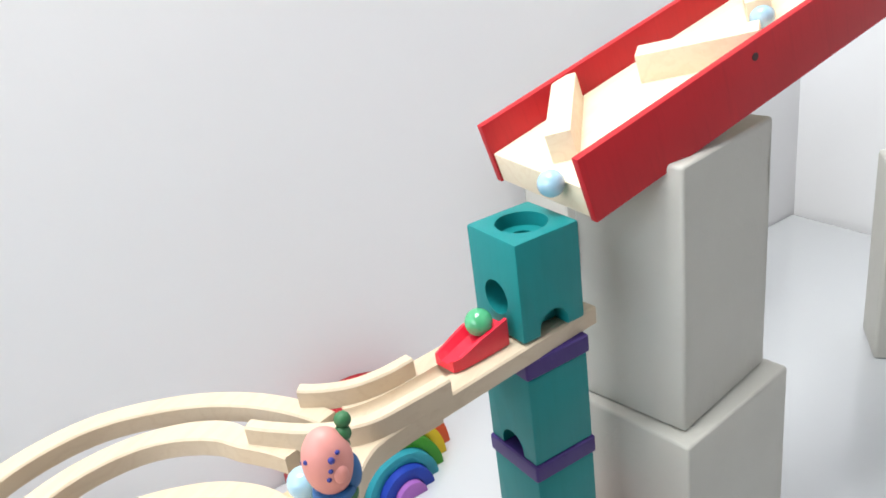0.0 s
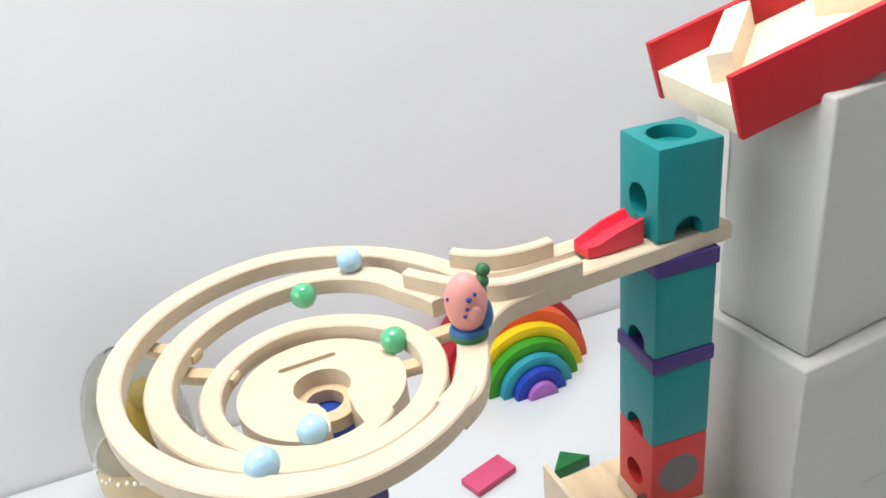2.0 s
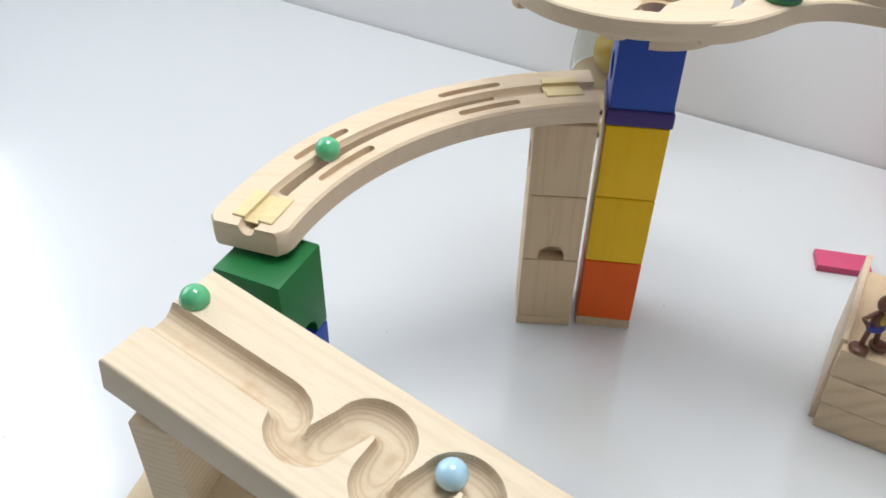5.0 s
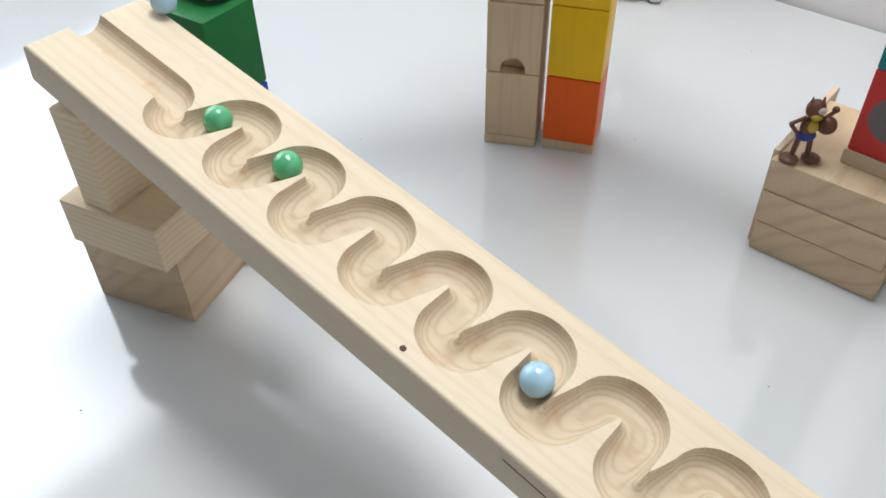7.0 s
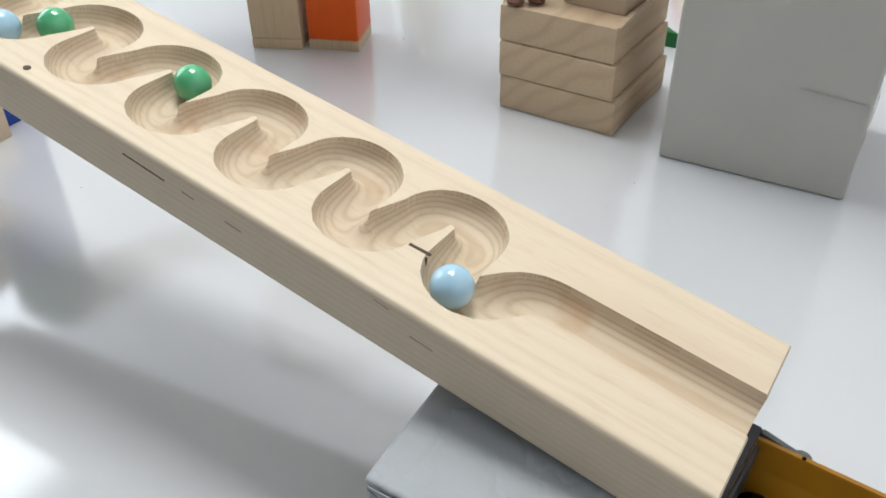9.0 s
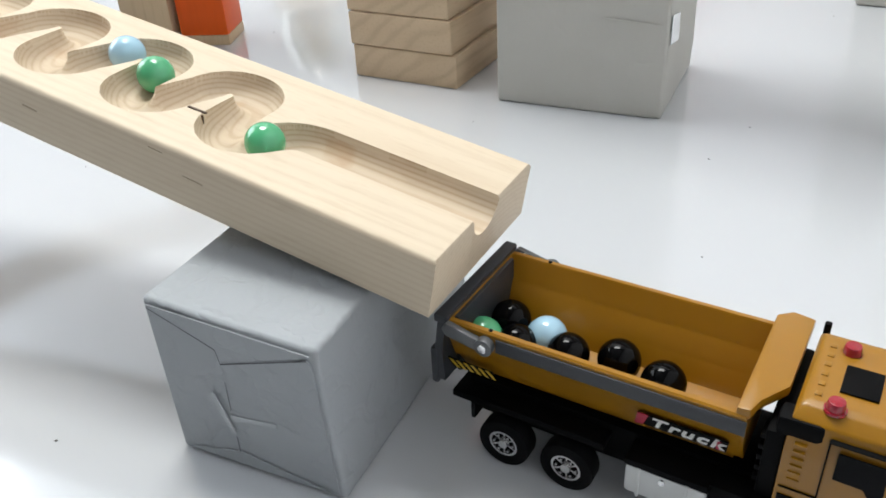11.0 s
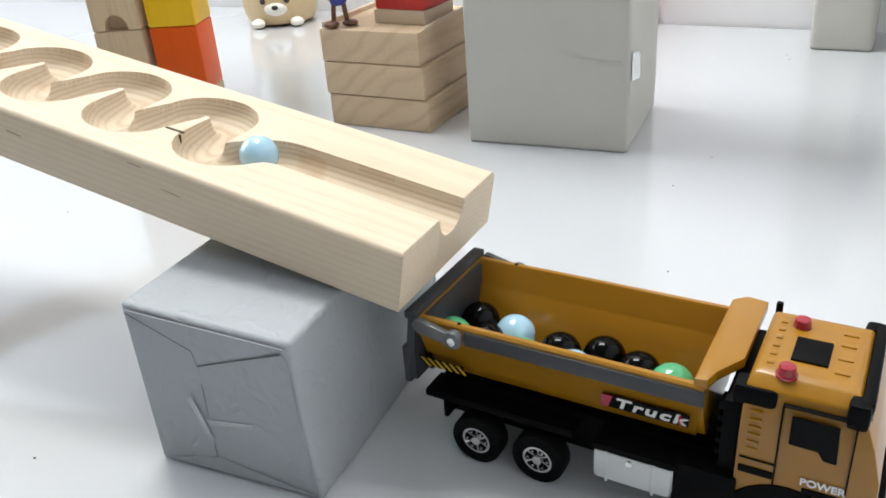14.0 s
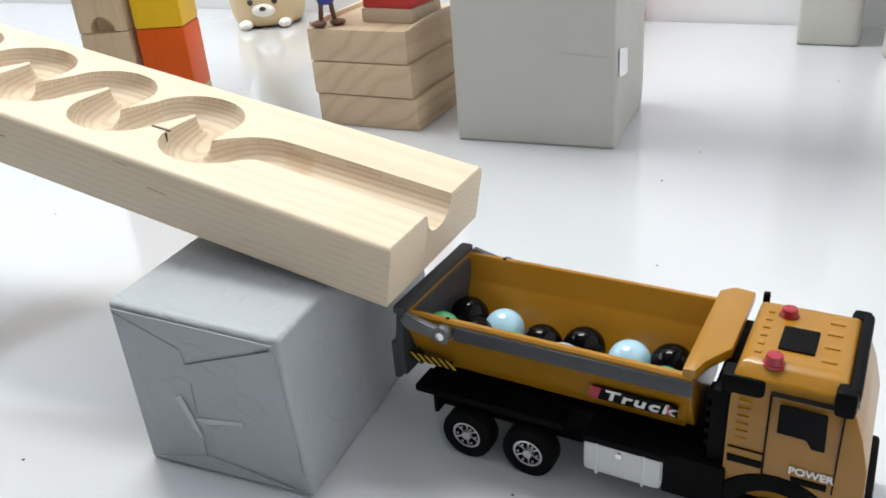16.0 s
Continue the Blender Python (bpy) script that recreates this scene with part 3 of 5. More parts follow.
# ---- red chute on paper boxes ----
CH = Matrix.Translation((0.3013, -0.0674, 0.3287)) @ pose(0, 0, 0, 0, 0, -33.6) @ pose(0, 0, 0, 0, -15.5, 0)
chute = thing("marble_chute", CH, "red and pine marble chute leaning on paper boxes", "marble chute")
part("floor_plank", box(0.40, 0.0795, 0.018, pose(0.200, 0.00065, 0.0100), 0.0008), PINE_PALE, chute, "unpainted pine plank")
for y in (-0.0418, 0.0431):
    part("side_board", box(0.403, 0.0048, 0.0368, pose(0.2005, y, 0.0187), 0.0006), CHUTE_RED, chute, "red stained side board")
part("dark_knot", rod(0.0022, 0.0004, pose(0.118, -0.0443, 0.0285, 90, 0, 0), 16), plastic("knot_brown", (0.05, 0.008, 0.008), 0.6, 0), chute)
for x, y, a, ln in ((0.040, 0.0150, 48, 0.070), (0.119, -0.0080, -51, 0.066), (0.190, 0.0150, 46, 0.070), (0.270, -0.008, -50, 0.066), (0.335, 0.015, 47, 0.070)):
    part("baffle", box(ln, 0.014, 0.0180, pose(x - 0.003, y + 0.0012, 0.0270, 0, 0, a), 0.0008), PINE_PALE, chute, "pine baffle block")


def wrapped_box(name, corner, turn, sx, sy, sz, mat, label, z=0.0, flap=False, bulge=0.0012, soft=0.0035):
    """A paper-wrapped box: soft edges, slightly bulging faces, folded flap on one end."""
    ob = thing(name, Matrix.Translation((corner[0], corner[1], z)) @ pose(0, 0, 0, 0, 0, turn), label, "paper box")
    bm = box(sx, sy, sz, pose(sx / 2, sy / 2, sz / 2))
    bmesh.ops.bevel(bm, geom=bm.edges[:], offset=soft, segments=3, profile=0.5, affect="EDGES")
    big = [f for f in bm.faces if f.calc_area() > 0.25 * min(sx * sy, sx * sz, sy * sz)]
    bmesh.ops.subdivide_edges(bm, edges=list({e for f in big for e in f.edges}), cuts=9, use_grid_fill=True)
    for v in bm.verts:
        if v.co.z > 0.004:
            k = noise.noise(v.co * 38 + Vector(corner).to_3d() * 50)
            v.co += Vector((k, noise.noise(v.co * 33 + Vector((7, 3, 1))), 0.4 * k)) * bulge
    def sag(b):
        """Let the front right top corner of a flapped box sink and lean in."""
        if flap:
            for v in b.verts:
                k = max(0.0, v.co.x / sx) * max(0.0, v.co.z / sz) * max(0.0, 1 - max(0.0, v.co.y) / sy)
                v.co.z -= 0.0042 * k
                v.co.x -= 0.0030 * k
        return b
    part("wrapper", sag(bm), mat, ob)
    if flap:
        # folded end on the front: top flap, two side flaps meeting at a seam, bottom flap, tape
        def sheet(pts, y, th=0.0005):
            return sag(prism([(u * sx, v * sz) for u, v in pts], th, pose(0, y, 0, 90, 0, 0), 0.0001, 1))
        part("flap", sheet([(0.03, 0.968), (0.41, 0.82), (0.42, 0.735), (0.95, 0.955), (0.97, 0.970)], -0.0003, 0.0004), mat, ob, "folded top flap of paper")
        part("flap", sheet([(0.43, 0.725), (0.95, 0.935), (0.97, 0.90), (0.97, 0.05), (0.41, 0.14)], 0.0000, 0.0004), mat, ob, "folded side flap of paper")
        part("flap", sheet([(0.04, 0.03), (0.41, 0.13), (0.95, 0.03)], -0.0002, 0.0004), mat, ob, "folded bottom flap of paper")
        # dark strips paint in the shade of the gaps along the folds
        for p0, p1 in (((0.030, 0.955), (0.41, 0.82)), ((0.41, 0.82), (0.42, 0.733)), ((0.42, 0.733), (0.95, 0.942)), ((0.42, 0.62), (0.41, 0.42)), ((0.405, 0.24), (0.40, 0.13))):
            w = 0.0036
            part("fold_shade_strip", sheet([(p0[0], p0[1]), (p1[0], p1[1]), (p1[0] + 0.004, p1[1] - w * 2), (p0[0] + 0.004, p0[1] - w * 2)], -0.0007, 0.0002), FOLD_SHADE, ob, "dark strip painted as the shade in the fold's gap")
        part("tape", sheet([(0.30, 0.50), (0.33, 0.51), (0.41, 0.27), (0.38, 0.25)], -0.0006, 0.0003), TAPE_DULL, ob, "creased strip of clear tape")
        part("tape", sheet([(0.40, 0.385), (0.40, 0.355), (0.68, 0.40), (0.68, 0.43)], -0.0005, 0.0003), TAPE_DULL, ob, "creased strip of clear tape")
    return ob


tall_box = wrapped_box("paper_box", (0.2984, -0.1420), -23.0, 0.1075, 0.100, 0.182, PAPER, "tall grey paper-wrapped box standing on the table", 0.0, False, 0.0010, 0.0022)
part("tape", prism([(0.0050, 0.046), (0.0320, 0.041), (0.0290, 0.0588), (0.0045, 0.064)], 0.0003, pose(0.1083, 0, 0, 90, 0, 90)), TAPE, tall_box, "short strip of clear tape")
part("seam", prism([(0.070, 0.060), (0.1035, 0.058), (0.1035, 0.0592), (0.070, 0.0610)], 0.0004, pose(0, -0.0006, 0, 90, 0, 0)), PAPER, tall_box, "raised paper seam")
wrapped_box("paper_box", (0.3114, -0.1376), -20.0, 0.092, 0.072, 0.1640, PAPER, "grey paper-wrapped box stacked on a larger one", 0.1825, soft=0.0024)
wrapped_box("paper_box", (0.5990, 0.0330), -27.7, 0.050, 0.060, 0.235, PAPER, "pale paper-wrapped box standing by the wall")
wrapped_box("paper_box", (0.6440, -0.0250), -60.0, 0.060, 0.080, 0.30, PAPER, "tall pale paper-wrapped box standing on the table")
wrapped_box("paper_box", (0.7100, -0.2362), -78.0, 0.08, 0.06, 0.20, PAPER, "grey paper-wrapped box standing by the side wall")
wrapped_box("paper_box", (0.1764, -0.4511), -23.2, 0.0668, 0.1010, 0.0655, PAPER_COOL, "cool grey paper-wrapped box under the lower end of the ramp", 0, True, 0.0006, 0.0018)

# ---- plank stack under the teal tower ----
ST = Matrix.Translation((0.1960, -0.0818, 0)) @ pose(0, 0, 0, 0, 0, -26.8)
stack = thing("plank_stack", ST, "stack of short pine planks with side boards", "wooden planks")
for i, (dx, dy) in enumerate(((0.0022, 0.0), (0.0004, -0.0008), (-0.0012, 0.0002))):
    part("plank", box(0.0825 - 0.0012 * i, 0.090, 0.0231, pose(0.0412 + dx, 0.045 + dy, 0.0117 + 0.0237 * i), 0.0013), ENDGRAIN, stack, "short plank with open end grain")
part("side_board", box(0.0040, 0.098, 0.0738, pose(0.0002, 0.0560, 0.0371), 0.0006), PINE, stack, "thin upright side board")
for x, h in ((0.0800, 0.0025),):
    # raised edge strip along one side of the top plank, thinner towards the front
    strip = ribbon([[Vector((x - 0.0016, y, 0.0705)), Vector((x + 0.0016, y, 0.0705)), Vector((x + 0.0013, y, 0.0706 + k * h)), Vector((x - 0.0013, y, 0.0706 + k * h))] for y, k in ((0.002, 0.1), (0.012, 0.6), (0.030, 1.0), (0.100, 1.6))])
    part("edge_strip", strip, PINE, stack, "thin raised edge strip")

# ---- serpentine ramp ----
RU, RW = Vector((0.87323, -0.45041, -0.18602)), Vector((0.45908, 0.88838, 0.00405))
RN = RU.cross(RW)
RAMP = Matrix.Translation((-0.1891, -0.2245, 0.1796)) @ Matrix((RU, RW, RN)).transposed().to_4x4()
RL, RWD, RT = 0.5268, 0.0690, 0.0215
PITCH, U_LEFT = 43.35, 91.0
GROOVE_R, GROOVE_D = 9.15, 8.8


def winding(k):
    """Middle of the groove over one winding, from one near bend over the far bend to the next near bend, in mm."""
    u0 = U_LEFT + k * PITCH
    near = lambda deg, c: (c - 0.7 + 9.05 * math.cos(radians(deg)), 27.0 + 9.05 * math.sin(radians(deg)))
    way = [near(a, u0) for a in range(-90, 1, 9)]
    way += [(u0 + 23.35 + 10.3 * math.cos(radians(a)), 40.4 + 10.3 * math.sin(radians(a))) for a in range(180, 71, -9)]
    half = len(way) - 1
    way += [(u0 + 23.35 + 10.3 * math.cos(radians(a)), 40.4 + 10.3 * math.sin(radians(a))) for a in range(63, -1, -9)]
    way += [near(a, u0 + PITCH) for a in range(180, 269, 9)] + [near(270, u0 + PITCH)]
    return way[:half + 1], way[half:]


def along(way, f):
    """The point at the share f of a way's length."""
    d = [0.0]
    for p, q in zip(way, way[1:]):
        d.append(d[-1] + math.hypot(q[0] - p[0], q[1] - p[1]))
    i = max(j for j in range(len(way) - 1) if d[j] <= f * d[-1])
    k = min(1.0, (f * d[-1] - d[i]) / max(1e-9, d[i + 1] - d[i]))
    return way[i][0] + (way[i + 1][0] - way[i][0]) * k, way[i][1] + (way[i + 1][1] - way[i][1]) * k


HALVES = [h for k in range(8) for h in winding(k)]
LAST_U = U_LEFT + 8 * PITCH
LEAD_OUT = [(LAST_U - 0.7, 17.95), (LAST_U + 4.2, 19.6), (LAST_U + 7.6, 23.0), (LAST_U + 10.6, 27.2), (LAST_U + 14.6, 31.2), (LAST_U + 20.0, 33.6), (LAST_U + 27.0, 34.1), (545.0, 34.1)]


LEAD_IN = [(-20.0, 33.5), (70.0, 33.5), (74.5, 33.0), (78.2, 31.2), (80.6, 28.6)] + [(U_LEFT - 0.7 + 9.05 * math.cos(radians(a)), 27.0 + 9.05 * math.sin(radians(a))) for a in range(184, 271, 8)]
LEAD_LONG = sum(math.hypot(q[0] - p[0], q[1] - p[1]) for p, q in zip(LEAD_IN, LEAD_IN[1:]))


def groove_at(count):
    """Along and across the ramp, in mm, after so many half windings."""
    if count < 0:
        return along(LEAD_IN, max(0.0, 1 + count * 45 / LEAD_LONG))
    if count >= 16:
        u = min(544.0, LAST_U - 0.7 + (count - 16) * 45)
        return u, spline(LEAD_OUT, u)[0]
    return along(HALVES[int(count)], count - int(count))


def build_ramp():
    cell, rad = 0.62, GROOVE_R
    line = np.array([groove_at(c) for c in np.concatenate([np.arange(-2.6, 0, 0.004), np.arange(0, 16, 0.006), np.arange(16, 18.4, 0.006)])])
    us = np.linspace(0, RL * 1000, int(RL * 1000 / cell) + 1)
    ws = np.linspace(0, RWD * 1000, int(RWD * 1000 / cell) + 1)
    uu, ww = np.meshgrid(us, ws, indexing="ij")
    near = np.full(uu.shape, 1e9)
    foot = np.zeros(uu.shape + (2,))
    for i in range(len(us)):
        some = line[np.abs(line[:, 0] - us[i]) < 30]
        d2 = (uu[i][:, None] - some[:, 0]) ** 2 + (ww[i][:, None] - some[:, 1]) ** 2
        j = d2.argmin(1)
        near[i], foot[i] = np.sqrt(d2[np.arange(len(ws)), j]), some[j]
    snap = (np.abs(near - rad) < 0.55 * cell) & (ww > 2) & (ww < RWD * 1000 - 2)
    px, py = uu.copy(), ww.copy()
    k = np.where(snap, rad / np.maximum(near, 1e-6), 1.0)
    px, py = foot[..., 0] + (uu - foot[..., 0]) * k, foot[..., 1] + (ww - foot[..., 1]) * k
    px, py = np.where(snap, px, uu), np.where(snap, py, ww)
    px[0], px[-1] = 0, RL * 1000
    inside = (near < rad) & ~snap
    z = np.where(inside, -GROOVE_D * np.maximum(1 - (near / rad) ** 2.15, 0) ** 0.5, 0.0)
    for dist, edge in ((py, 1.7), (RWD * 1000 - py, 1.7), (px, 2.4), (RL * 1000 - px, 0.9)):
        b = np.maximum(edge - dist, 0)
        z = np.minimum(z, np.where(b > 0, -(edge - np.sqrt(np.maximum(edge**2 - b**2, 0))), 0))
    nu, nw = uu.shape
    verts = [(x / 1000, y / 1000, h / 1000) for x, y, h in zip(px.ravel(), py.ravel(), z.ravel())]
    faces = [(i * nw + j, (i + 1) * nw + j, (i + 1) * nw + j + 1, i * nw + j + 1) for i in range(nu - 1) for j in range(nw - 1)]
    rim = [i * nw for i in range(nu)] + [(nu - 1) * nw + j for j in range(1, nw)] + [i * nw + nw - 1 for i in range(nu - 2, -1, -1)] + [j for j in range(nw - 2, 0, -1)]
    base = len(verts)
    verts += [(verts[r][0], verts[r][1], -RT) for r in rim]
    m = len(rim)
    faces += [(rim[(i + 1) % m], rim[i], base + i, base + (i + 1) % m) for i in range(m)]
    faces.append(tuple(base + i for i in range(m)))
    me = bpy.data.meshes.new("ramp_board")
    me.from_pydata(verts, [], faces)
    me.materials.append(RAMPWOOD)
    me.materials.append(GROOVEWOOD)
    me.validate()
    carved = (near < rad + 0.2).ravel()
    for p in me.polygons:
        vs = p.vertices
        if len(vs) == 4 and max(vs) < base and all(carved[v] for v in vs):
            p.material_index = 1
    me.shade_smooth()
    me.set_sharp_from_angle(angle=radians(40))
    return me


ramp = new("zigzag_ramp", build_ramp())
ramp.matrix_world = RAMP
tagged(ramp, "long pine ramp board with a carved zigzag groove", "marble ramp")
FAINT = plastic("faint_brown_streak", (0.36, 0.27, 0.18), 0.6, 0)
STREAK = plastic("brown_streak", (0.16, 0.10, 0.06), 0.7, 0)
KNOT = plastic("dark_knot", (0.06, 0.03, 0.015), 0.7, 0)
part("knot", rod(0.0014, 0.0004, pose(0.2530, 0.0052, 0.0001), 14), KNOT, ramp, "small dark knot")
part("crack", box(0.008, 0.0010, 0.0004, pose(0.4165, 0.0245, 0.0001, 0, 0, 2)), KNOT, ramp, "short dark crack")
for u, z, ln, th in ((0.3185, -0.0070, 0.0200, 0.0006), (0.3395, -0.0076, 0.0055, 0.0004), (0.3600, -0.0090, 0.0070, 0.0005), (0.4200, -0.0033, 0.0060, 0.0003), (0.4355, -0.0092, 0.0085, 0.0003)):
    part("crack", box(ln, 0.0003, th, pose(u, -0.00005, z, 0, 2.5, 0)), STREAK if ln > 0.015 else FAINT, ramp, "thin brown streak")
# the short crack runs on down the groove's wall
part("crack", box(0.0011, 0.0004, 0.0070, pose(0.4197, 0.0232, -0.0040, 0, 0, 20)), KNOT, ramp, "crack running down the groove wall")

# blocks that hold the upper end of the ramp
sup = thing("support_block", Matrix.Translation((-0.2040, -0.2210, 0)) @ pose(0, 0, 0, 0, 0, -8.3), "thick pine offcut lying on the table", "wooden block", "ramp supports")
part("offcut", box(0.0705, 0.067, 0.0292, pose(0.035, 0.0335, 0.0146), 0.0008), ENDGRAIN, sup)
sup2 = thing("support_block", Matrix.Translation((-0.2030, -0.2220, 0.0294)) @ pose(0, 0, 0, 0, 0, -8.8), "thick pine offcut stacked on another", "wooden block", "ramp supports")
part("offcut", box(0.0705, 0.067, 0.0292, pose(0.0355, 0.033, 0.0146), 0.0008), ENDGRAIN, sup2)
sup3 = thing("support_block", Matrix.Translation((-0.1962, -0.2340, 0.0588)) @ pose(0, 0, 0, 0, 0, -12.2), "flat pine offcut laid across the stack", "wooden block", "ramp supports")
part("offcut", box(0.0680, 0.055, 0.0298, pose(0.034, 0.0275, 0.0149), 0.0008), OFFCUT, sup3)
sup4 = thing("support_block", Matrix.Translation((-0.1793, -0.2344, 0.0888)) @ pose(0, 0, 0, 0, 0, -14.7), "upright pine offcut under the ramp", "wooden block", "ramp supports")
part("offcut", box(0.0210, 0.048, 0.062, pose(0.0105, 0.024, 0.031), 0.0008), OFFCUT, sup4)
sup5 = thing("support_block", Matrix.Translation((-0.1400, -0.1560, 0)) @ pose(0, 0, 0, 0, 0, -20), "short pine offcut behind the stack", "wooden block", "ramp supports")
part("offcut", box(0.024, 0.02, 0.022, pose(0.012, 0.0, 0.011), 0.0008), PINE, sup5)

# ---- toy truck ----
TRUCK = Matrix.Translation((0.2892, -0.4626, 0)) @ Matrix(((0.8648, 0.5021, 0), (-0.5021, 0.8648, 0), (0, 0, 1))).to_4x4()
MUSTARD = plastic("mustard_plastic", (0.310, 0.140, 0.004), 0.33, 0.25)
TRUCK_BLACK = plastic("black_plastic", (0.0022, 0.0022, 0.0026), 0.6, 0.0)
TRUCK_BLACK.node_tree.nodes["Principled BSDF"].inputs["Specular IOR Level"].default_value = 0.08
TRUCK_GREY = plastic("dark_grey_plastic", (0.029, 0.032, 0.038), 0.42, 0.04)
HINGE_GREY = plastic("hinge_grey_metal", (0.10, 0.105, 0.11), 0.28, 0.3)
SILVER = metal("silver_plating", (0.82, 0.82, 0.82), 0.25)
TANK = plastic("white_plastic", (0.62, 0.63, 0.62), 0.35, 0.1)
BEACON = plastic("red_beacon_plastic", (0.30, 0.008, 0.022), 0.14, 0.5)
DARKGLASS = plastic("dark_window_plastic", (0.002, 0.002, 0.0025), 0.25, 0.0)
DARKGLASS.node_tree.nodes["Principled BSDF"].inputs["Specular IOR Level"].default_value = 0.08
HAZARD = plastic("yellow_print", (0.55, 0.36, 0.02), 0.4, 0)
RED_PRINT = plastic("red_print", (0.38, 0.02, 0.05), 0.4, 0)
WHITE_PRINT = plastic("white_print", (0.75, 0.75, 0.73), 0.4, 0)
TYRE = plastic("tyre_rubber", (0.004, 0.004, 0.0045), 0.7, 0)
TYRE.node_tree.nodes["Principled BSDF"].inputs["Specular IOR Level"].default_value = 0.1
mm = 0.001


def loops_solid(loops, bevel=0.0):
    """Closed skin through rings of corner points, in mm."""
    bm = ribbon([[Vector(p) * mm for p in ring] for ring in loops])
    if bevel:
        bmesh.ops.bevel(bm, geom=bm.edges[:], offset=bevel, segments=2, profile=0.6, affect="EDGES")
    return bm


def rect(x0, x1, y0, y1, z, z2=None):
    z2 = z if z2 is None else z2
    return [(x0, y0, z), (x1, y0, z2), (x1, y1, z2), (x0, y1, z)]


def mbox(x0, x1, y0, y1, z0, z1, bevel=0.4):
    return box((x1 - x0) * mm, (y1 - y0) * mm, (z1 - z0) * mm, pose((x0 + x1) / 2 * mm, (y0 + y1) / 2 * mm, (z0 + z1) / 2 * mm), bevel * mm)


def lettering(name, body, size, m, mat, parent, label, shear=0.0, space=1.0, bold=0.0, wide=1.0):
    cu = bpy.data.curves.new(name, "FONT")
    cu.body, cu.size, cu.extrude, cu.shear, cu.space_character, cu.offset = body, size, 0.00012, shear, space, bold
    tmp = bpy.data.objects.new(name, cu)
    scene.collection.objects.link(tmp)
    dg = bpy.context.evaluated_depsgraph_get()
    dg.update()
    me = bpy.data.meshes.new_from_object(tmp.evaluated_get(dg))
    bpy.data.objects.remove(tmp)
    me.materials.clear()
    me.materials.append(mat)
    ob = new(name, me)
    ob.parent, ob.matrix_local = parent, m @ Matrix.Diagonal((wide, 1, 1, 1))
    ob["label"] = label
    return ob


def build_truck():
    t = thing("toy_dump_truck", TRUCK, "mustard yellow toy dump truck loaded with marbles", "toy truck")
    bed = part("dump_bed", loops_solid([rect(-19, 70, 10, 39, 28.9), rect(-19.2, 71.5, 4.5, 43, 37), rect(-19.5, 72.5, 1.5, 45.5, 46), rect(-20, 73, 0.5, 46.5, 47), rect(-20, 73, 0.5, 46.5, 53.3), rect(-19.4, 72.4, 1.1, 45.9, 53.9),
                                        rect(-19.0, 71, 2.6, 44.4, 53.9), rect(-18.8, 70.5, 3.2, 43.8, 53.0), rect(-18.4, 69.5, 3.8, 42.3, 45.5), rect(-18.0, 69, 4.2, 41.2, 44.4), rect(-17.6, 68, 4.8, 38.6, 37.5), rect(-17.4, 67.5, 5.0, 38.0, 36.6),
                                        rect(-16, 67, 11, 35, 29.7)]), MUSTARD, t, "mustard yellow open dump bed")
    can = prism([(x * mm, y * mm) for x, y in ((70.0, 1.0), (73.6, 1.0), (75.0, 6.0), (80.6, 14.5), (80.8, 48.0), (74.2, 50.2), (70.0, 47.2))], 3.4 * mm, pose(0, 0, 52.6 * mm), 0.0005)
    for v in can.verts:
        v.co.z += (v.co.x - 0.070) * 0.10
    part("bed_canopy", can, MUSTARD, bed)
    part("bed_front", loops_solid([rect(70.5, 73, 9, 38, 31), rect(70.5, 73, 3.4, 43, 41), rect(70.5, 73, 1.4, 45.6, 46.5), rect(70.5, 73, 1, 46, 53)]), MUSTARD, bed)
    for y0, y1 in ((-0.1, 0.6), (46.4, 47.1)):
        part("stripe", mbox(-2, 73.4, y0, y1, 47.4, 52.4, 0.15), TRUCK_GREY, bed, "dark grey side stripe")
    for s, y in ((0, 0.2), (1, 47.0)):
        o = -1 if s == 0 else 1
        arm = joined(prism([(x * mm, z * mm) for x, z in ((-20.5, 51.8), (-18.5, 54.4), (-7.0, 51.6), (-5.5, 47.4), (-9.5, 47.6), (-19.0, 49.4))], 2.2 * mm, pose(0, (y + (0 if o < 0 else 2.4)) * mm, 0, 90, 0, 0), 0.0004),
                     rod(3.1 * mm, 3.0 * mm, pose(-5.4 * mm, (y + 1.1 * o) * mm, 49.5 * mm, 90, 0, 0), 24, None, 0.0004))
        a = part("hinge_arm", arm, HINGE_GREY, bed, "grey metal hinge arm")
        part("bolt", rod(1.5 * mm, 0.8 * mm, pose(-5.4 * mm, (y + 2.7 * o) * mm, 49.5 * mm, 90, 0, 0), 20, None, 0.0002), SILVER, a, "silver bolt")
        part("rim_hole", rod(0.7 * mm, 0.3 * mm, pose(-4.6 * mm, (2.0 if s == 0 else 45.0) * mm, 53.95 * mm), 12), TRUCK_BLACK, bed, "small dark hole in the rim")
    gate = joined(loops_solid([rect(-23.5, -20.5, -1.0, 48.0, 29.5), rect(-24.0, -21, -1.2, 48.2, 40), rect(-22, -19.3, -1.0, 48.0, 54.5), rect(-21, -18.7, -0.5, 47.5, 55.6)]),
                  mbox(-25.5, -23, -1.5, 3, 27.5, 42, 0.8), mbox(-25.5, -23, 44, 48.5, 27.5, 42, 0.8), mbox(-23.5, -19, -1.2, 48.2, 53, 56, 0.8))
    part("gate_lining", mbox(-18.9, -17.4, 4.2, 42.6, 31, 53.2, 0.3), TRUCK_GREY, bed, "dark grey inner face of the tailgate")
    part("tailgate", gate, TRUCK_GREY, t, "dark grey tailgate")
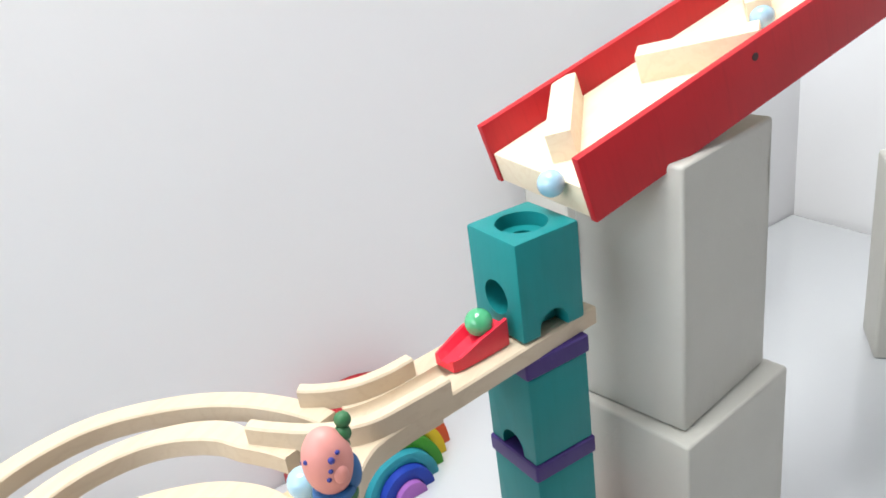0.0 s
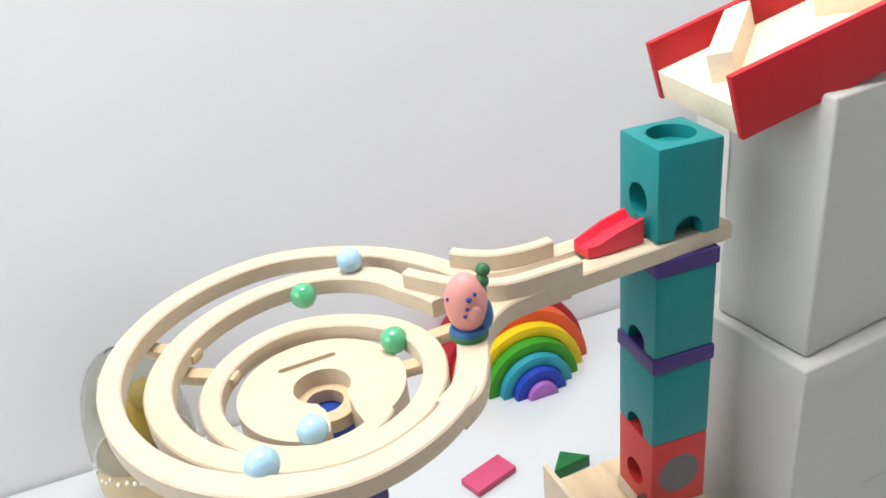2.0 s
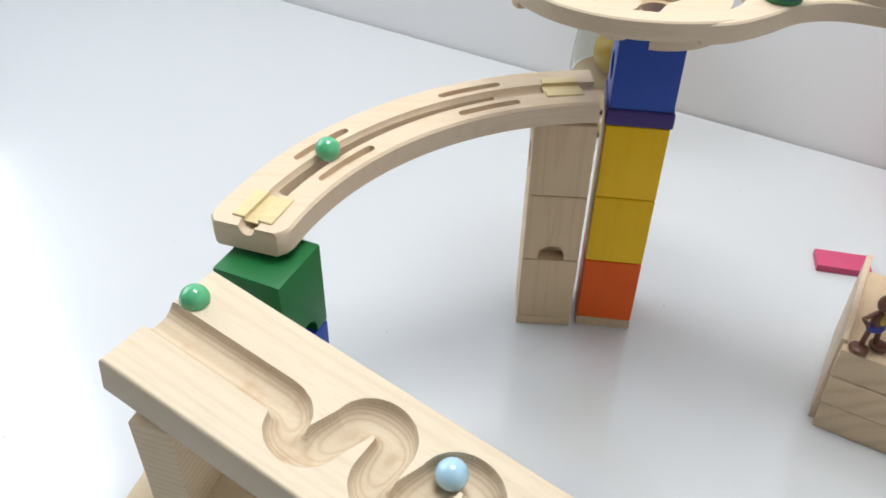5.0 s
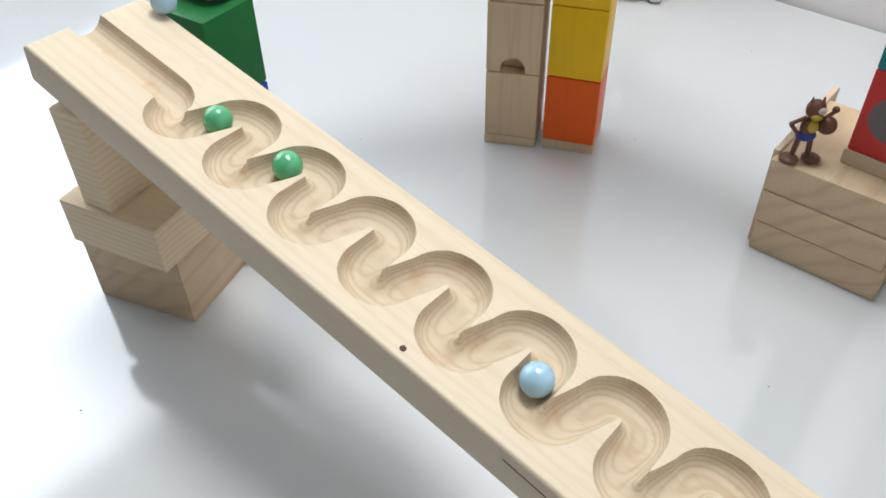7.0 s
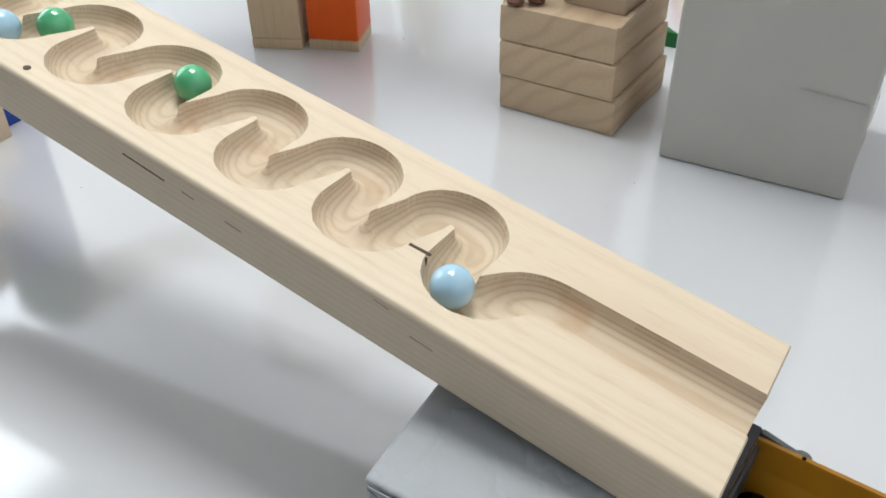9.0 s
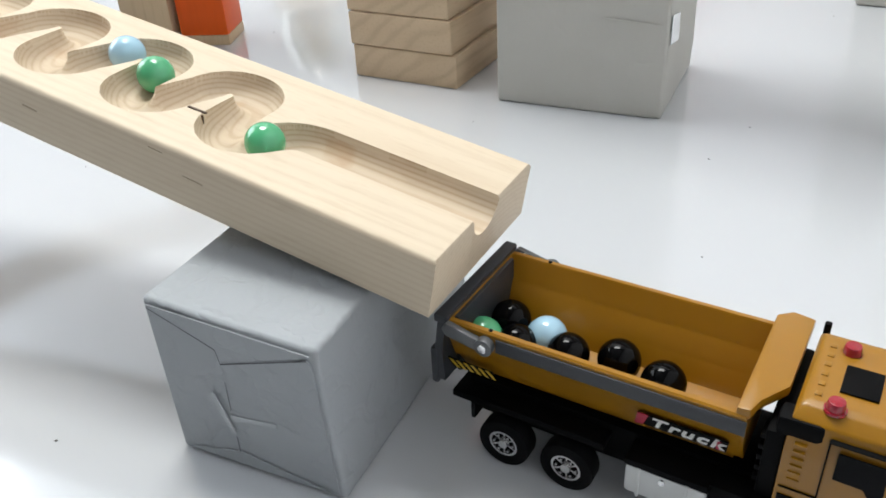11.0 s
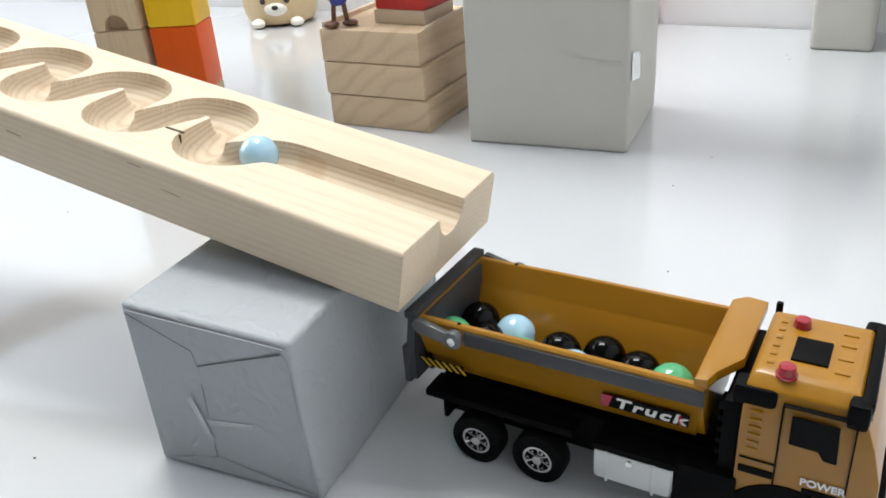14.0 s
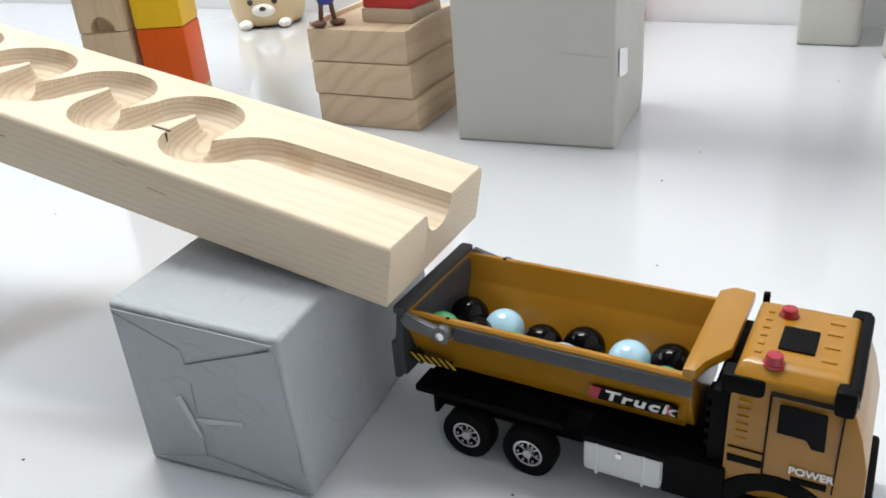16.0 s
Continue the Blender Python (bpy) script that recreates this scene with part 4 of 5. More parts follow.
    # hazard stripes on the sloping lower flank of the bed
    tilt = pose(-1.6 * mm, 3.4 * mm, 34.2 * mm, 90, 0, 0) @ pose(0, 0, 0, 20, 0, 0)
    hz_plate = part("hazard_panel", prism([(-20.0 * mm, 3.6 * mm), (-17.6 * mm, -1.2 * mm), (-3.6 * mm, -1.4 * mm), (-2.6 * mm, 3.0 * mm)], 0.5 * mm, tilt), TRUCK_BLACK, bed, "black and yellow hazard stripes")
    for i in range(6):
        x = -18.6 + 2.7 * i
        part("bar", prism([(x * mm, 3.3 * mm), ((x + 1.0) * mm, 3.2 * mm), ((x + 2.9) * mm, -1.1 * mm), ((x + 1.9) * mm, -1.1 * mm)], 0.25 * mm, pose(0, -0.0005, 0) @ tilt), HAZARD, hz_plate, "yellow bar")
    tilt2 = pose(0, 14.9 * mm, 1.96 * mm, 90, 0, 0) @ pose(0, 0, 0, 18, 0, 0)
    lp = part("name_plate", prism([(42.4 * mm, 36.4 * mm), (69 * mm, 36.4 * mm), (69.6 * mm, 42.2 * mm), (43.6 * mm, 42.2 * mm)], 0.4 * mm, tilt2), TRUCK_BLACK, bed, "black name plate")
    part("red_corner", prism([(42.4 * mm, 36.4 * mm), (45.0 * mm, 36.4 * mm), (46.8 * mm, 42.2 * mm), (43.6 * mm, 42.2 * mm)], 0.3 * mm, pose(0, -0.0003, 0) @ tilt2), RED_PRINT, lp, "red corner")
    lettering("lettering", "Truck", 0.0066, pose(0, -0.0006, 0) @ tilt2 @ pose(47.0 * mm, 37.4 * mm, 0), WHITE_PRINT, lp, "white slanted word on the plate", 0.25, 1.18, 0.00018, 1.15)
    part("red_corner", prism([(66.3 * mm, 37.4 * mm), (67.3 * mm, 37.4 * mm), (66.6 * mm, 39.6 * mm), (67.6 * mm, 41.6 * mm), (66.6 * mm, 41.6 * mm)], 0.3 * mm, pose(0, -0.0007, 0) @ tilt2), RED_PRINT, lp, "red stroke in the last letter")
    part("chassis", mbox(-17, 84, 9, 38, 12, 26, 0.8), TRUCK_BLACK, t, "black plastic chassis")
    part("cab_floor", mbox(84.2, 119, 6, 41, 8, 19, 0.8), TRUCK_BLACK, t, "black cab floor")
    part("bed_support", mbox(-2, 70, 14, 34, 26, 28.8, 0.5), TRUCK_BLACK, t, "black bed support")
    for y in (2, 34):
        part("mud_guard", joined(mbox(-20, 34, y, y + 11, 20.8, 23.6, 0.6), mbox(-13, -11.5, y, y + 11, 14, 22, 0.4)), TRUCK_BLACK, t, "black mud guard")
    wheels = []
    for x in (0, 22.5, 98):
        for y, s in ((3.6, 1), (42.4, -1)):
            w = new("wheel")
            w.empty_display_size = 0.005
            w.parent, w.matrix_local = t, pose(x * mm, y * mm, 9.2 * mm, 90 if s > 0 else -90, 0, 0)
            tyre = cut(rod(9.2 * mm, 7 * mm, None, 48, None, 0.0010), rod(5.2 * mm, 3 * mm, pose(0, 0, 3.2 * mm), 40))
            ty = part("tyre", tyre, TYRE, w, "black rubber tyre")
            rim = joined(cut(rod(5.2 * mm, 1.4 * mm, pose(0, 0, 2.6 * mm), 40), rod(4.35 * mm, 4 * mm, pose(0, 0, 2.6 * mm), 40)), rod(2.1 * mm, 1.6 * mm, pose(0, 0, 3.0 * mm), 20, 1.6 * mm),
                         *[rod(0.42 * mm, 1.2 * mm, pose(3.4 * mm * math.cos(a), 3.4 * mm * math.sin(a), 2.7 * mm), 10) for a in [i * math.pi / 3 for i in range(6)]],
                         *[box(3.2 * mm, 0.55 * mm, 0.7 * mm, pose(0, 0, 0, 0, 0, 60 * i + 30) @ pose(3.0 * mm, 0, 2.2 * mm)) for i in range(6)])
            part("rim", rim, SILVER, w, "silver wheel rim")
    tank = part("fuel_tank", joined(mbox(42, 66.4, -1.5, 8, 11.6, 22.8, 1.8)), TANK, t, "white fuel tank")
    part("tank_lid", mbox(41.8, 66.8, -1.2, 8.4, 22.6, 25.0, 0.3), TRUCK_BLACK, tank, "black tank top")
    for x in (46.0, 60.4):
        part("strap", mbox(x, x + 1.0, -1.8, 8, 11.4, 23.0, 0.3), TANK, tank)
    part("filler_cap", rod(1.0 * mm, 0.8 * mm, pose(53.6 * mm, -1.7 * mm, 21.0 * mm, 90, 0, 0), 14), SILVER, tank, "silver filler cap")
    part("side_frame", joined(mbox(66, 84, 0.5, 9, 10, 25, 0.8), mbox(78, 83, 3, 43, 25, 50, 1.0), *[mbox(76.8, 78.6, 3.4, 10, z, z + 1.8, 0.3) for z in (30, 34, 38, 42, 46)], mbox(80, 92, 2.2, 9.4, 50, 56.6, 1.8)), TRUCK_BLACK, t, "black air filter stack behind the cab")
    cab = part("cab", loops_solid([rect(83.5, 117, 2, 44, 17), rect(83, 119.5, 1.5, 44.5, 25), rect(83, 119, 1.5, 44.5, 36), rect(83, 116.5, 1.8, 44.2, 46), rect(83.2, 112.5, 3.2, 42.8, 56.5), rect(84.5, 110.5, 6.5, 39.5, 59.4), rect(86.5, 108.5, 9, 37, 60.0)], 0.0007), MUSTARD, t, "mustard yellow cab")
    part("window", prism([(96.0 * mm, 51.4 * mm), (107.7 * mm, 51.3 * mm), (108.3 * mm, 39.2 * mm), (105.0 * mm, 39.2 * mm), (103.4 * mm, 41.8 * mm), (96.0 * mm, 42.0 * mm)], 0.5 * mm, pose(0, 1.6 * mm, 0, 90, 0, 0), 0.0002, 1), DARKGLASS, cab, "dark side window")
    for x0, x1, z0, z1 in ((93.3, 93.75, 26, 54.0), (111.4, 111.8, 26, 53), (93.5, 111, 53.8, 54.2), (84, 93.3, 33.4, 33.7)):
        part("door_line", mbox(x0, x1, 0.95, 2.6, z0, z1, 0.02), TRUCK_BLACK, cab, "dark door seam")
    for x0, x1, z0, z1 in ((84, 93.2, 28.4, 30.6), (101, 110.2, 26.4, 28.4)):
        part("trim_strip", mbox(x0, x1, 1.0, 2.6, z0, z1, 0.1), TRUCK_BLACK, cab, "black trim strip")
    for z in (36.5, 39, 41.5, 44, 46.5, 49):
        part("louvre", mbox(85.4, 88.6, 1.1, 2.6, z, z + 0.8, 0.3), MUSTARD, cab)
    lettering("lettering", "POWER", 0.0033, pose(100.2 * mm, 1.05 * mm, 29.7 * mm, 90, 0, 0), WHITE_PRINT, cab, "white word on the door", 0.0, 1.0, 0.00008)
    part("windscreen", loops_solid([rect(116.7, 118.2, 6, 40, 38), rect(112.6, 113.6, 7, 39, 54.5)]), DARKGLASS, cab, "dark windscreen")
    part("sun_visor", joined(mbox(111.2, 114.5, 3, 43, 55.5, 59.8, 1.4), mbox(108.5, 114, 1.0, 6.5, 51.5, 59.5, 1.6), mbox(108.5, 114, 39.5, 45, 51.5, 59.5, 1.6)), TRUCK_BLACK, cab, "black sun visor")
    part("roof_hatch", box(9.5 * mm, 12 * mm, 1.0 * mm, pose(97.0 * mm, 20.2 * mm, 60.2 * mm), 0.0004), TRUCK_BLACK, cab, "black roof hatch")
    for i in range(6):
        part("roof_rib", mbox(86.8, 88.6, 10.5 + 4.4 * i, 12.3 + 4.4 * i, 59.8, 60.4, 0.25), MUSTARD, cab)
    for y in (13, 20, 27, 33):
        part("roof_rib", mbox(103.5, 107.5, y - 0.7, y + 0.7, 59.8, 60.4, 0.25), MUSTARD, cab)
    for y in (7.6, 32.8):
        part("beacon", joined(rod(2.6 * mm, 3.2 * mm, pose(92.5 * mm, y * mm, 61.0 * mm), 24, 2.2 * mm, 0.0005), rod(2.9 * mm, 0.8 * mm, pose(92.5 * mm, y * mm, 59.6 * mm), 24)), BEACON, cab, "red warning beacon")
    part("mirror", joined(mbox(83.5, 85.5, 43, 45, 50, 60, 0.6), mbox(84, 85, 40, 44.5, 52, 53, 0.2)), TRUCK_BLACK, cab, "black mirror")
    arch = [(17.6 * math.cos(a), 17.6 * math.sin(a)) for a in [math.pi * i / 14 for i in range(15)]] + [(11.8 * math.cos(a), 11.8 * math.sin(a)) for a in [math.pi - math.pi * i / 14 for i in range(15)]]
    for y in (9, 46):
        part("front_fender", prism([(98 * mm + x * mm, 9.4 * mm + z * mm) for x, z in arch], 8 * mm, pose(0, y * mm, 0, 90, 0, 0), 0.0002, 1), TRUCK_BLACK, t, "black front wheel arch")
    part("bumper", mbox(116, 122, 2, 44, 7, 17, 1.2), TRUCK_BLACK, t, "black front bumper")
    return t


build_truck()

# ---- rainbow ----
RB = ROOM @ pose(0.289, 0, 0)
rainbow = thing("wooden_rainbow", RB, "stacking wooden rainbow of seven nested arches against the wall", "wooden rainbow")
RAIN = (("red", 0.077, 0.0645, 0.3400, 0.0420, (0.36, 0.010, 0.020)), ("orange", 0.0705, 0.0570, 0.3215, 0.050, (0.66, 0.085, 0.018)), ("yellow", 0.0590, 0.0485, 0.3110, 0.050, (0.74, 0.50, 0.006)),
        ("green", 0.0480, 0.0375, 0.3005, 0.050, (0.035, 0.25, 0.012)), ("turquoise", 0.0370, 0.0270, 0.2925, 0.045, (0.025, 0.27, 0.34)), ("blue", 0.0265, 0.0155, 0.2845, 0.040, (0.012, 0.045, 0.36)), ("violet", 0.0150, 0.0, 0.2790, 0.035, (0.36, 0.13, 0.46)))
for nm, ro, ri, y, depth, col in RAIN:
    pts = [(ro * math.cos(math.pi * i / 28), ro * math.sin(math.pi * i / 28)) for i in range(29)]
    pts += [(ri * math.cos(math.pi - math.pi * i / 28), ri * math.sin(math.pi - math.pi * i / 28)) for i in range(29)] if ri else []
    bm = prism(pts, min(depth, 0.3835 - y), pose(0, min(y + depth, 0.3835), 0, 90, 0, 0), 0.0012)
    part("arch", bm, painted(f"{nm}_arch_paint", col, 0.5, 0.03), rainbow, f"{nm} painted arch")

GREEN_TOY = plastic("green_toy_plastic", (0.03, 0.24, 0.075), 0.4, 0.1)
fig = joined(ball(0.0062, pose(0, 0, 0.0035) @ Matrix.Diagonal((1.25, 1, 0.6, 1)), 20, 12), ball(0.0045, pose(0.0005, 0, 0.010) @ Matrix.Diagonal((1, 0.9, 1.5, 1)), 20, 12), ball(0.0048, pose(0.001, 0, 0.0185), 20, 12),
             ball(0.0034, pose(0.005, 0, 0.024, 0, 40, 0) @ Matrix.Diagonal((1, 0.8, 1.7, 1)), 16, 10), ball(0.0018, pose(0.010, 0, 0.0285, 0, 55, 0) @ Matrix.Diagonal((1, 0.8, 2.6, 1)), 12, 8))
gf = link("toy_figurine", fig, GREEN_TOY)
gf.matrix_world = ROOM @ pose(0.2860, 0.3290, 0.0703)
tagged(gf, "small green plastic figurine standing on the rainbow", "figurine")

# ---- loose wooden pieces ----
pk = link("flat_brick", box(0.0425, 0.0225, 0.0065, None, 0.0009, 2, True), PINK)
pk.matrix_world = pose(0.2690, 0.0895, 0, 0, 0, -9)
tagged(pk, "pink painted flat wooden brick lying on the table", "wooden brick")
tri_bm = prism([(0, 0), (0.036, 0), (0.018, 0.018)], 0.012, None, 0.0008)
gt = link("triangle_block", tri_bm, GREEN)
gt.matrix_world = pose(0.2960, 0.0420, 0, 0, 0, -22)
tagged(gt, "green painted triangular wooden block on the table", "wooden block")

crumb_bits = []
for x, y in ((0.5874, -0.0797), (0.4132, -0.2395), (0.1279, -0.4472), (-0.1668, -0.3074), (0.1152, 0.0283)):
    crumb_bits.append(ball(0.00055, pose(x, y, 0.0002) @ Matrix.Diagonal((1.2, 0.9, 0.4, 1)), 8, 6))
for i in range(26):
    crumb_bits.append(ball(random.uniform(0.0003, 0.0006), ROOM @ pose(random.uniform(-0.5, 0.6), random.uniform(-0.55, 0.3), 0.0002) @ Matrix.Diagonal((1.2, 0.9, 0.5, 1)), 6, 4))
tagged(link("crumbs", joined(*crumb_bits), plastic("grey_dust", (0.12, 0.11, 0.10), 0.8, 0)), "tiny dark crumbs scattered on the table", "crumbs", kind="stuff")

# ---- round jar with a clear dome ----
BEIGE = plastic("beige_ceramic", (0.62, 0.47, 0.27), 0.5, 0.1)
CREAM = plastic("cream_ceramic", (0.80, 0.77, 0.70), 0.5, 0.1)
DARK = plastic("dark_brown_glaze", (0.02, 0.015, 0.012), 0.3, 0.2)
CLEAR = glass("clear_plastic", (0.80, 0.80, 0.75), 0.04)
YEL = plastic("yellow_toy", (0.62, 0.42, 0.06), 0.25, 0.3)
JAR = (0.094, 0.318)
jar = thing("dome_jar", pose(JAR[0], JAR[1], 0, 0, 0, -88), "beige round animal-faced base with a clear dome lid", "toy jar")
bprof = [(0.030, 0.0), (0.038, 0.003), (0.042, 0.012), (0.0435, 0.026), (0.043, 0.040), (0.0415, 0.050), (0.0395, 0.053), (0.0, 0.053)]
secs = [[Vector((r * math.cos(a), r * math.sin(a), z)) for a in [2 * math.pi * i / 48 for i in range(48)]] for r, z in [(0.001, 0.0)] + bprof[:-1] + [(0.001, 0.053)]]
jb = part("base", ribbon(secs), BEIGE, jar, "beige ceramic base")
for i in range(40):
    a = 2 * math.pi * i / 40 + random.uniform(-0.05, 0.05)
    z = 0.046 + random.uniform(-0.0035, 0.003)
    part("crumb", ball(random.uniform(0.0014, 0.0023), pose(0.0425 * math.cos(a), 0.0425 * math.sin(a), z), 8, 6), CREAM, jb, "cream bead trim" if i == 0 else "")
domes = [[Vector((r * math.cos(a), r * math.sin(a), z)) for a in [2 * math.pi * i / 48 for i in range(48)]] for r, z in
         [(0.0395 * math.cos(k) + 0.0035, 0.0535 + 0.092 * math.sin(k) ** 0.9) for k in [i * math.pi / 2 / 14 for i in range(14)]]]
inner = [[Vector((p.x * 0.965, p.y * 0.965, p.z - 0.0012)) for p in ring] for ring in reversed(domes)]
dm = part("dome", ribbon(domes + inner, False), CLEAR, jar, "clear plastic dome")
for s in (-1, 1):
    part("eye", ball(0.0036, pose(0.0405, s * 0.0135, 0.030), 14, 10), DARK, jb, "dark round eye")
    part("paw", ball(0.008, pose(0.040, s * 0.022, 0.0055) @ Matrix.Diagonal((1, 1, 0.65, 1)), 16, 10), CREAM, jb, "cream paw")
part("muzzle", ball(0.012, pose(0.0375, 0, 0.021) @ Matrix.Diagonal((0.75, 1.2, 0.75, 1)), 20, 12), CREAM, jb, "cream muzzle")
part("nose", ball(0.003, pose(0.0462, 0, 0.023) @ Matrix.Diagonal((0.7, 1.3, 0.9, 1)), 12, 8), DARK, jb, "dark nose")
part("toy_inside", joined(ball(0.022, pose(0.002, 0, 0.076) @ Matrix.Diagonal((1, 1, 1.05, 1)), 24, 14), ball(0.013, pose(0.012, 0.008, 0.1035), 20, 12)), YEL, jar, "glossy yellow toy inside the dome")

# ---- figurines ----
SKIN = plastic("pink_figurine", (0.66, 0.27, 0.24), 0.5, 0.05)
FIG_BROWN = plastic("brown_figurine", (0.125, 0.045, 0.022), 0.5, 0.05)


def pink_figurine():
    """A rounded pink toy on a blue and green foot, as one plain shape."""
    cols = [SKIN, plastic("blue_figurine_paint", (0.02, 0.11, 0.30), 0.5, 0), plastic("green_figurine_paint", (0.03, 0.14, 0.05), 0.5, 0), plastic("dark_blue_spots", (0.02, 0.03, 0.22), 0.5, 0)]
    bits = [(0, ball(1, pose(0, 0, 0.0215) @ Matrix.Diagonal((0.0125, 0.0115, 0.0185, 1)), 28, 18)),
            (2, rod(0.0118, 0.0035, pose(0, 0, 0.0018), 32, 0.0112, 0.0008)), (1, rod(0.0112, 0.0032, pose(0, 0, 0.0050), 32, 0.0102, 0.0008)),
            (1, ball(1, pose(0.0098, 0.0020, 0.013) @ Matrix.Diagonal((0.0050, 0.0055, 0.0105, 1)), 18, 12)),
            (2, ball(0.0044, pose(0.0088, 0.0045, 0.0330), 16, 10)), (2, ball(0.0042, pose(0.0098, 0.0062, 0.0395), 16, 10)), (2, ball(0.0032, pose(0.0085, 0.004, 0.027), 12, 8)),
            (0, ball(1, pose(0.0060, -0.0078, 0.0195) @ Matrix.Diagonal((0.0045, 0.0035, 0.0055, 1)), 14, 10))]
    for x, y, z, r in ((0.0042, -0.0102, 0.029, 0.0017), (0.0072, -0.0078, 0.0315, 0.0012), (0.0030, -0.0108, 0.0235, 0.0013), (0.0015, -0.0111, 0.019, 0.0013), (-0.0085, -0.0075, 0.0275, 0.0012), (-0.0115, -0.002, 0.0235, 0.0012)):
        bits.append((3, ball(r, pose(x, y, z), 10, 8)))
    for k, b in bits:
        for f in b.faces:
            f.material_index = k
    ob = link("toy_figurine", joined(*[b for _, b in bits]), cols, smooth=60)
    ob.matrix_world = pose(0.1155, -0.0425, 0.2756, 0, 0, -62) @ Matrix.Scale(0.82, 4)
    return tagged(ob, "rounded pink plastic figurine on a blue and green foot", "figurine")


def brown_figurine():
    """A small brown animal figure with blue shorts carrying a round bundle, as one plain shape."""
    cols = [FIG_BROWN, plastic("blue_shorts_paint", (0.03, 0.045, 0.26), 0.5, 0), plastic("yellow_shirt_paint", (0.42, 0.30, 0.03), 0.5, 0), plastic("pale_figurine_paint", (0.5, 0.42, 0.33), 0.5, 0)]
    bits = []
    for s in (-1, 1):
        bits += [(0, ball(1, pose(s * 0.0068, -0.0015, 0.0022) @ Matrix.Diagonal((0.0058, 0.0062, 0.0023, 1)), 16, 10)), (0, rod(0.0017, 0.014, pose(s * 0.0042, 0, 0.0095, 0, -s * 6, 0), 12))]
    bits += [(1, ball(1, pose(0, 0, 0.0178) @ Matrix.Diagonal((0.0062, 0.0045, 0.0036, 1)), 18, 12)), (0, ball(1, pose(0, 0, 0.0240) @ Matrix.Diagonal((0.0050, 0.0040, 0.0068, 1)), 18, 12)),
             (2, ball(1, pose(0.0012, -0.0014, 0.0252) @ Matrix.Diagonal((0.0042, 0.0035, 0.0048, 1)), 16, 10)), (0, ball(1, pose(0.0010, 0, 0.0362) @ Matrix.Diagonal((0.0058, 0.0052, 0.0062, 1)), 20, 12)),
             (3, ball(1, pose(0.0030, -0.0038, 0.0372) @ Matrix.Diagonal((0.0032, 0.0024, 0.0022, 1)), 12, 8)), (2, ball(1, pose(0.0008, -0.0044, 0.0330) @ Matrix.Diagonal((0.0034, 0.0024, 0.0022, 1)), 12, 8)),
             (0, rod(0.0013, 0.010, pose(-0.0072, 0, 0.0282, 0, 62, 0), 10)), (0, rod(0.0013, 0.0095, pose(-0.0088, -0.0006, 0.0232, 0, -38, 0), 10)),
             (0, rod(0.0013, 0.0085, pose(0.0085, -0.0012, 0.0315, 0, 48, 0), 10)), (0, ball(0.0058, pose(0.0095, -0.0022, 0.0262), 18, 12)), (0, ball(0.0022, pose(0.0125, -0.001, 0.0360), 12, 8)),
             (0, rod(0.0013, 0.004, pose(-0.0026, 0, 0.0425), 8, 0.0003)), (0, rod(0.0013, 0.004, pose(0.0042, 0, 0.0425), 8, 0.0003))]
    for k, b in bits:
        for f in b.faces:
            f.material_index = k
    ob = link("toy_figurine", joined(*[b for _, b in bits]), cols, smooth=60)
    ob.matrix_world = pose(0.2120, -0.0790, 0.0710, 0, 0, 14)
    return tagged(ob, "small brown animal figurine standing on the planks", "figurine")


pink_figurine()
brown_figurine()

# ---- marbles ----
MR = 0.0071


def marble(colour, label):
    mat = {"blue": M_BLUE, "green": M_GREEN, "black": M_BLACK}[colour]
    ob = link("marble", ball(MR, None, 40, 26), mat, smooth=180)
    return tagged(ob, label, "marble", "marbles")


SLOT = [(0, 84), (10, 87), (40, 91), (63, 92.5), (110, 88), (165, 82.5), (210, 80.5), (240, 78.5), (270, 72.5), (300, 66.5), (335, 64), (366, 61.5), (390, 62.5), (425, 65), (460, 64), (526, 61.7), (570, 60), (600, 56.7), (630, 51), (660, 46.5), (695, 44.5),
        (750, 42.5), (785, 43.3), (840, 43.7), (886, 44.2), (925, 44), (945, 39), (960, 29), (975, 15), (990, 2)]


def on_spiral(turn):
    """Centre of a marble in the slot after so many degrees of turn."""
    r, = spline(SLOT, turn)
    za, zb = spline(BAR_A, min(turn, 300))[2], spline(BAR_B, turn)[2]
    top = (za + zb) / 2 if turn < 290 else (spline(BAR_B, max(6, turn - 360))[2] * 0.35 + zb * 0.65 if turn < 640 else 256 + max(0, 690 - turn) * 0.03)
    return spiral_point(turn, r, top + 5.0 - (max(0, turn - 945) * 0.16))


def on_rail(x):
    """Centre of a marble on the entry rail: 0 at the tower, 1 at the spiral."""
    i = 8 + x * (len(RAIL) - 9)
    a, b = Vector(RAIL[min(int(i), len(RAIL) - 1)]), Vector(RAIL[min(int(i) + 1, len(RAIL) - 1)])
    return a.lerp(b, i - int(i)) + Vector((0, 0, 0.0042 + 0.010 * max(0, 1 - 3 * x)))


def on_curve(x):
    """Centre of a marble on the curved rail: 0 at the tower, 1 at its end."""
    return Vector(arc_point(92 + (169 - 92) * x, CR, 0.189 - 0.006 * x + 0.0042))


def on_ramp(count):
    u, w = groove_at(count)
    return RAMP @ Vector((u * mm, w * mm, (MR * 1000 - GROOVE_D) * mm))


def on_top(u):
    """Centre of a marble that rolls over the flat top of the ramp before it drops into the groove."""
    w, h = spline([(18, 69.8, 7.1), (47, 63.7, 7.1), (69, 59, 7.1), (96, 53.8, 7.1), (112, 49.5, 3.0)], u)
    return RAMP @ Vector((u * mm, w * mm, h * mm))


def in_truck(x, y, z):
    return TRUCK @ Vector((x * mm, y * mm, z * mm))


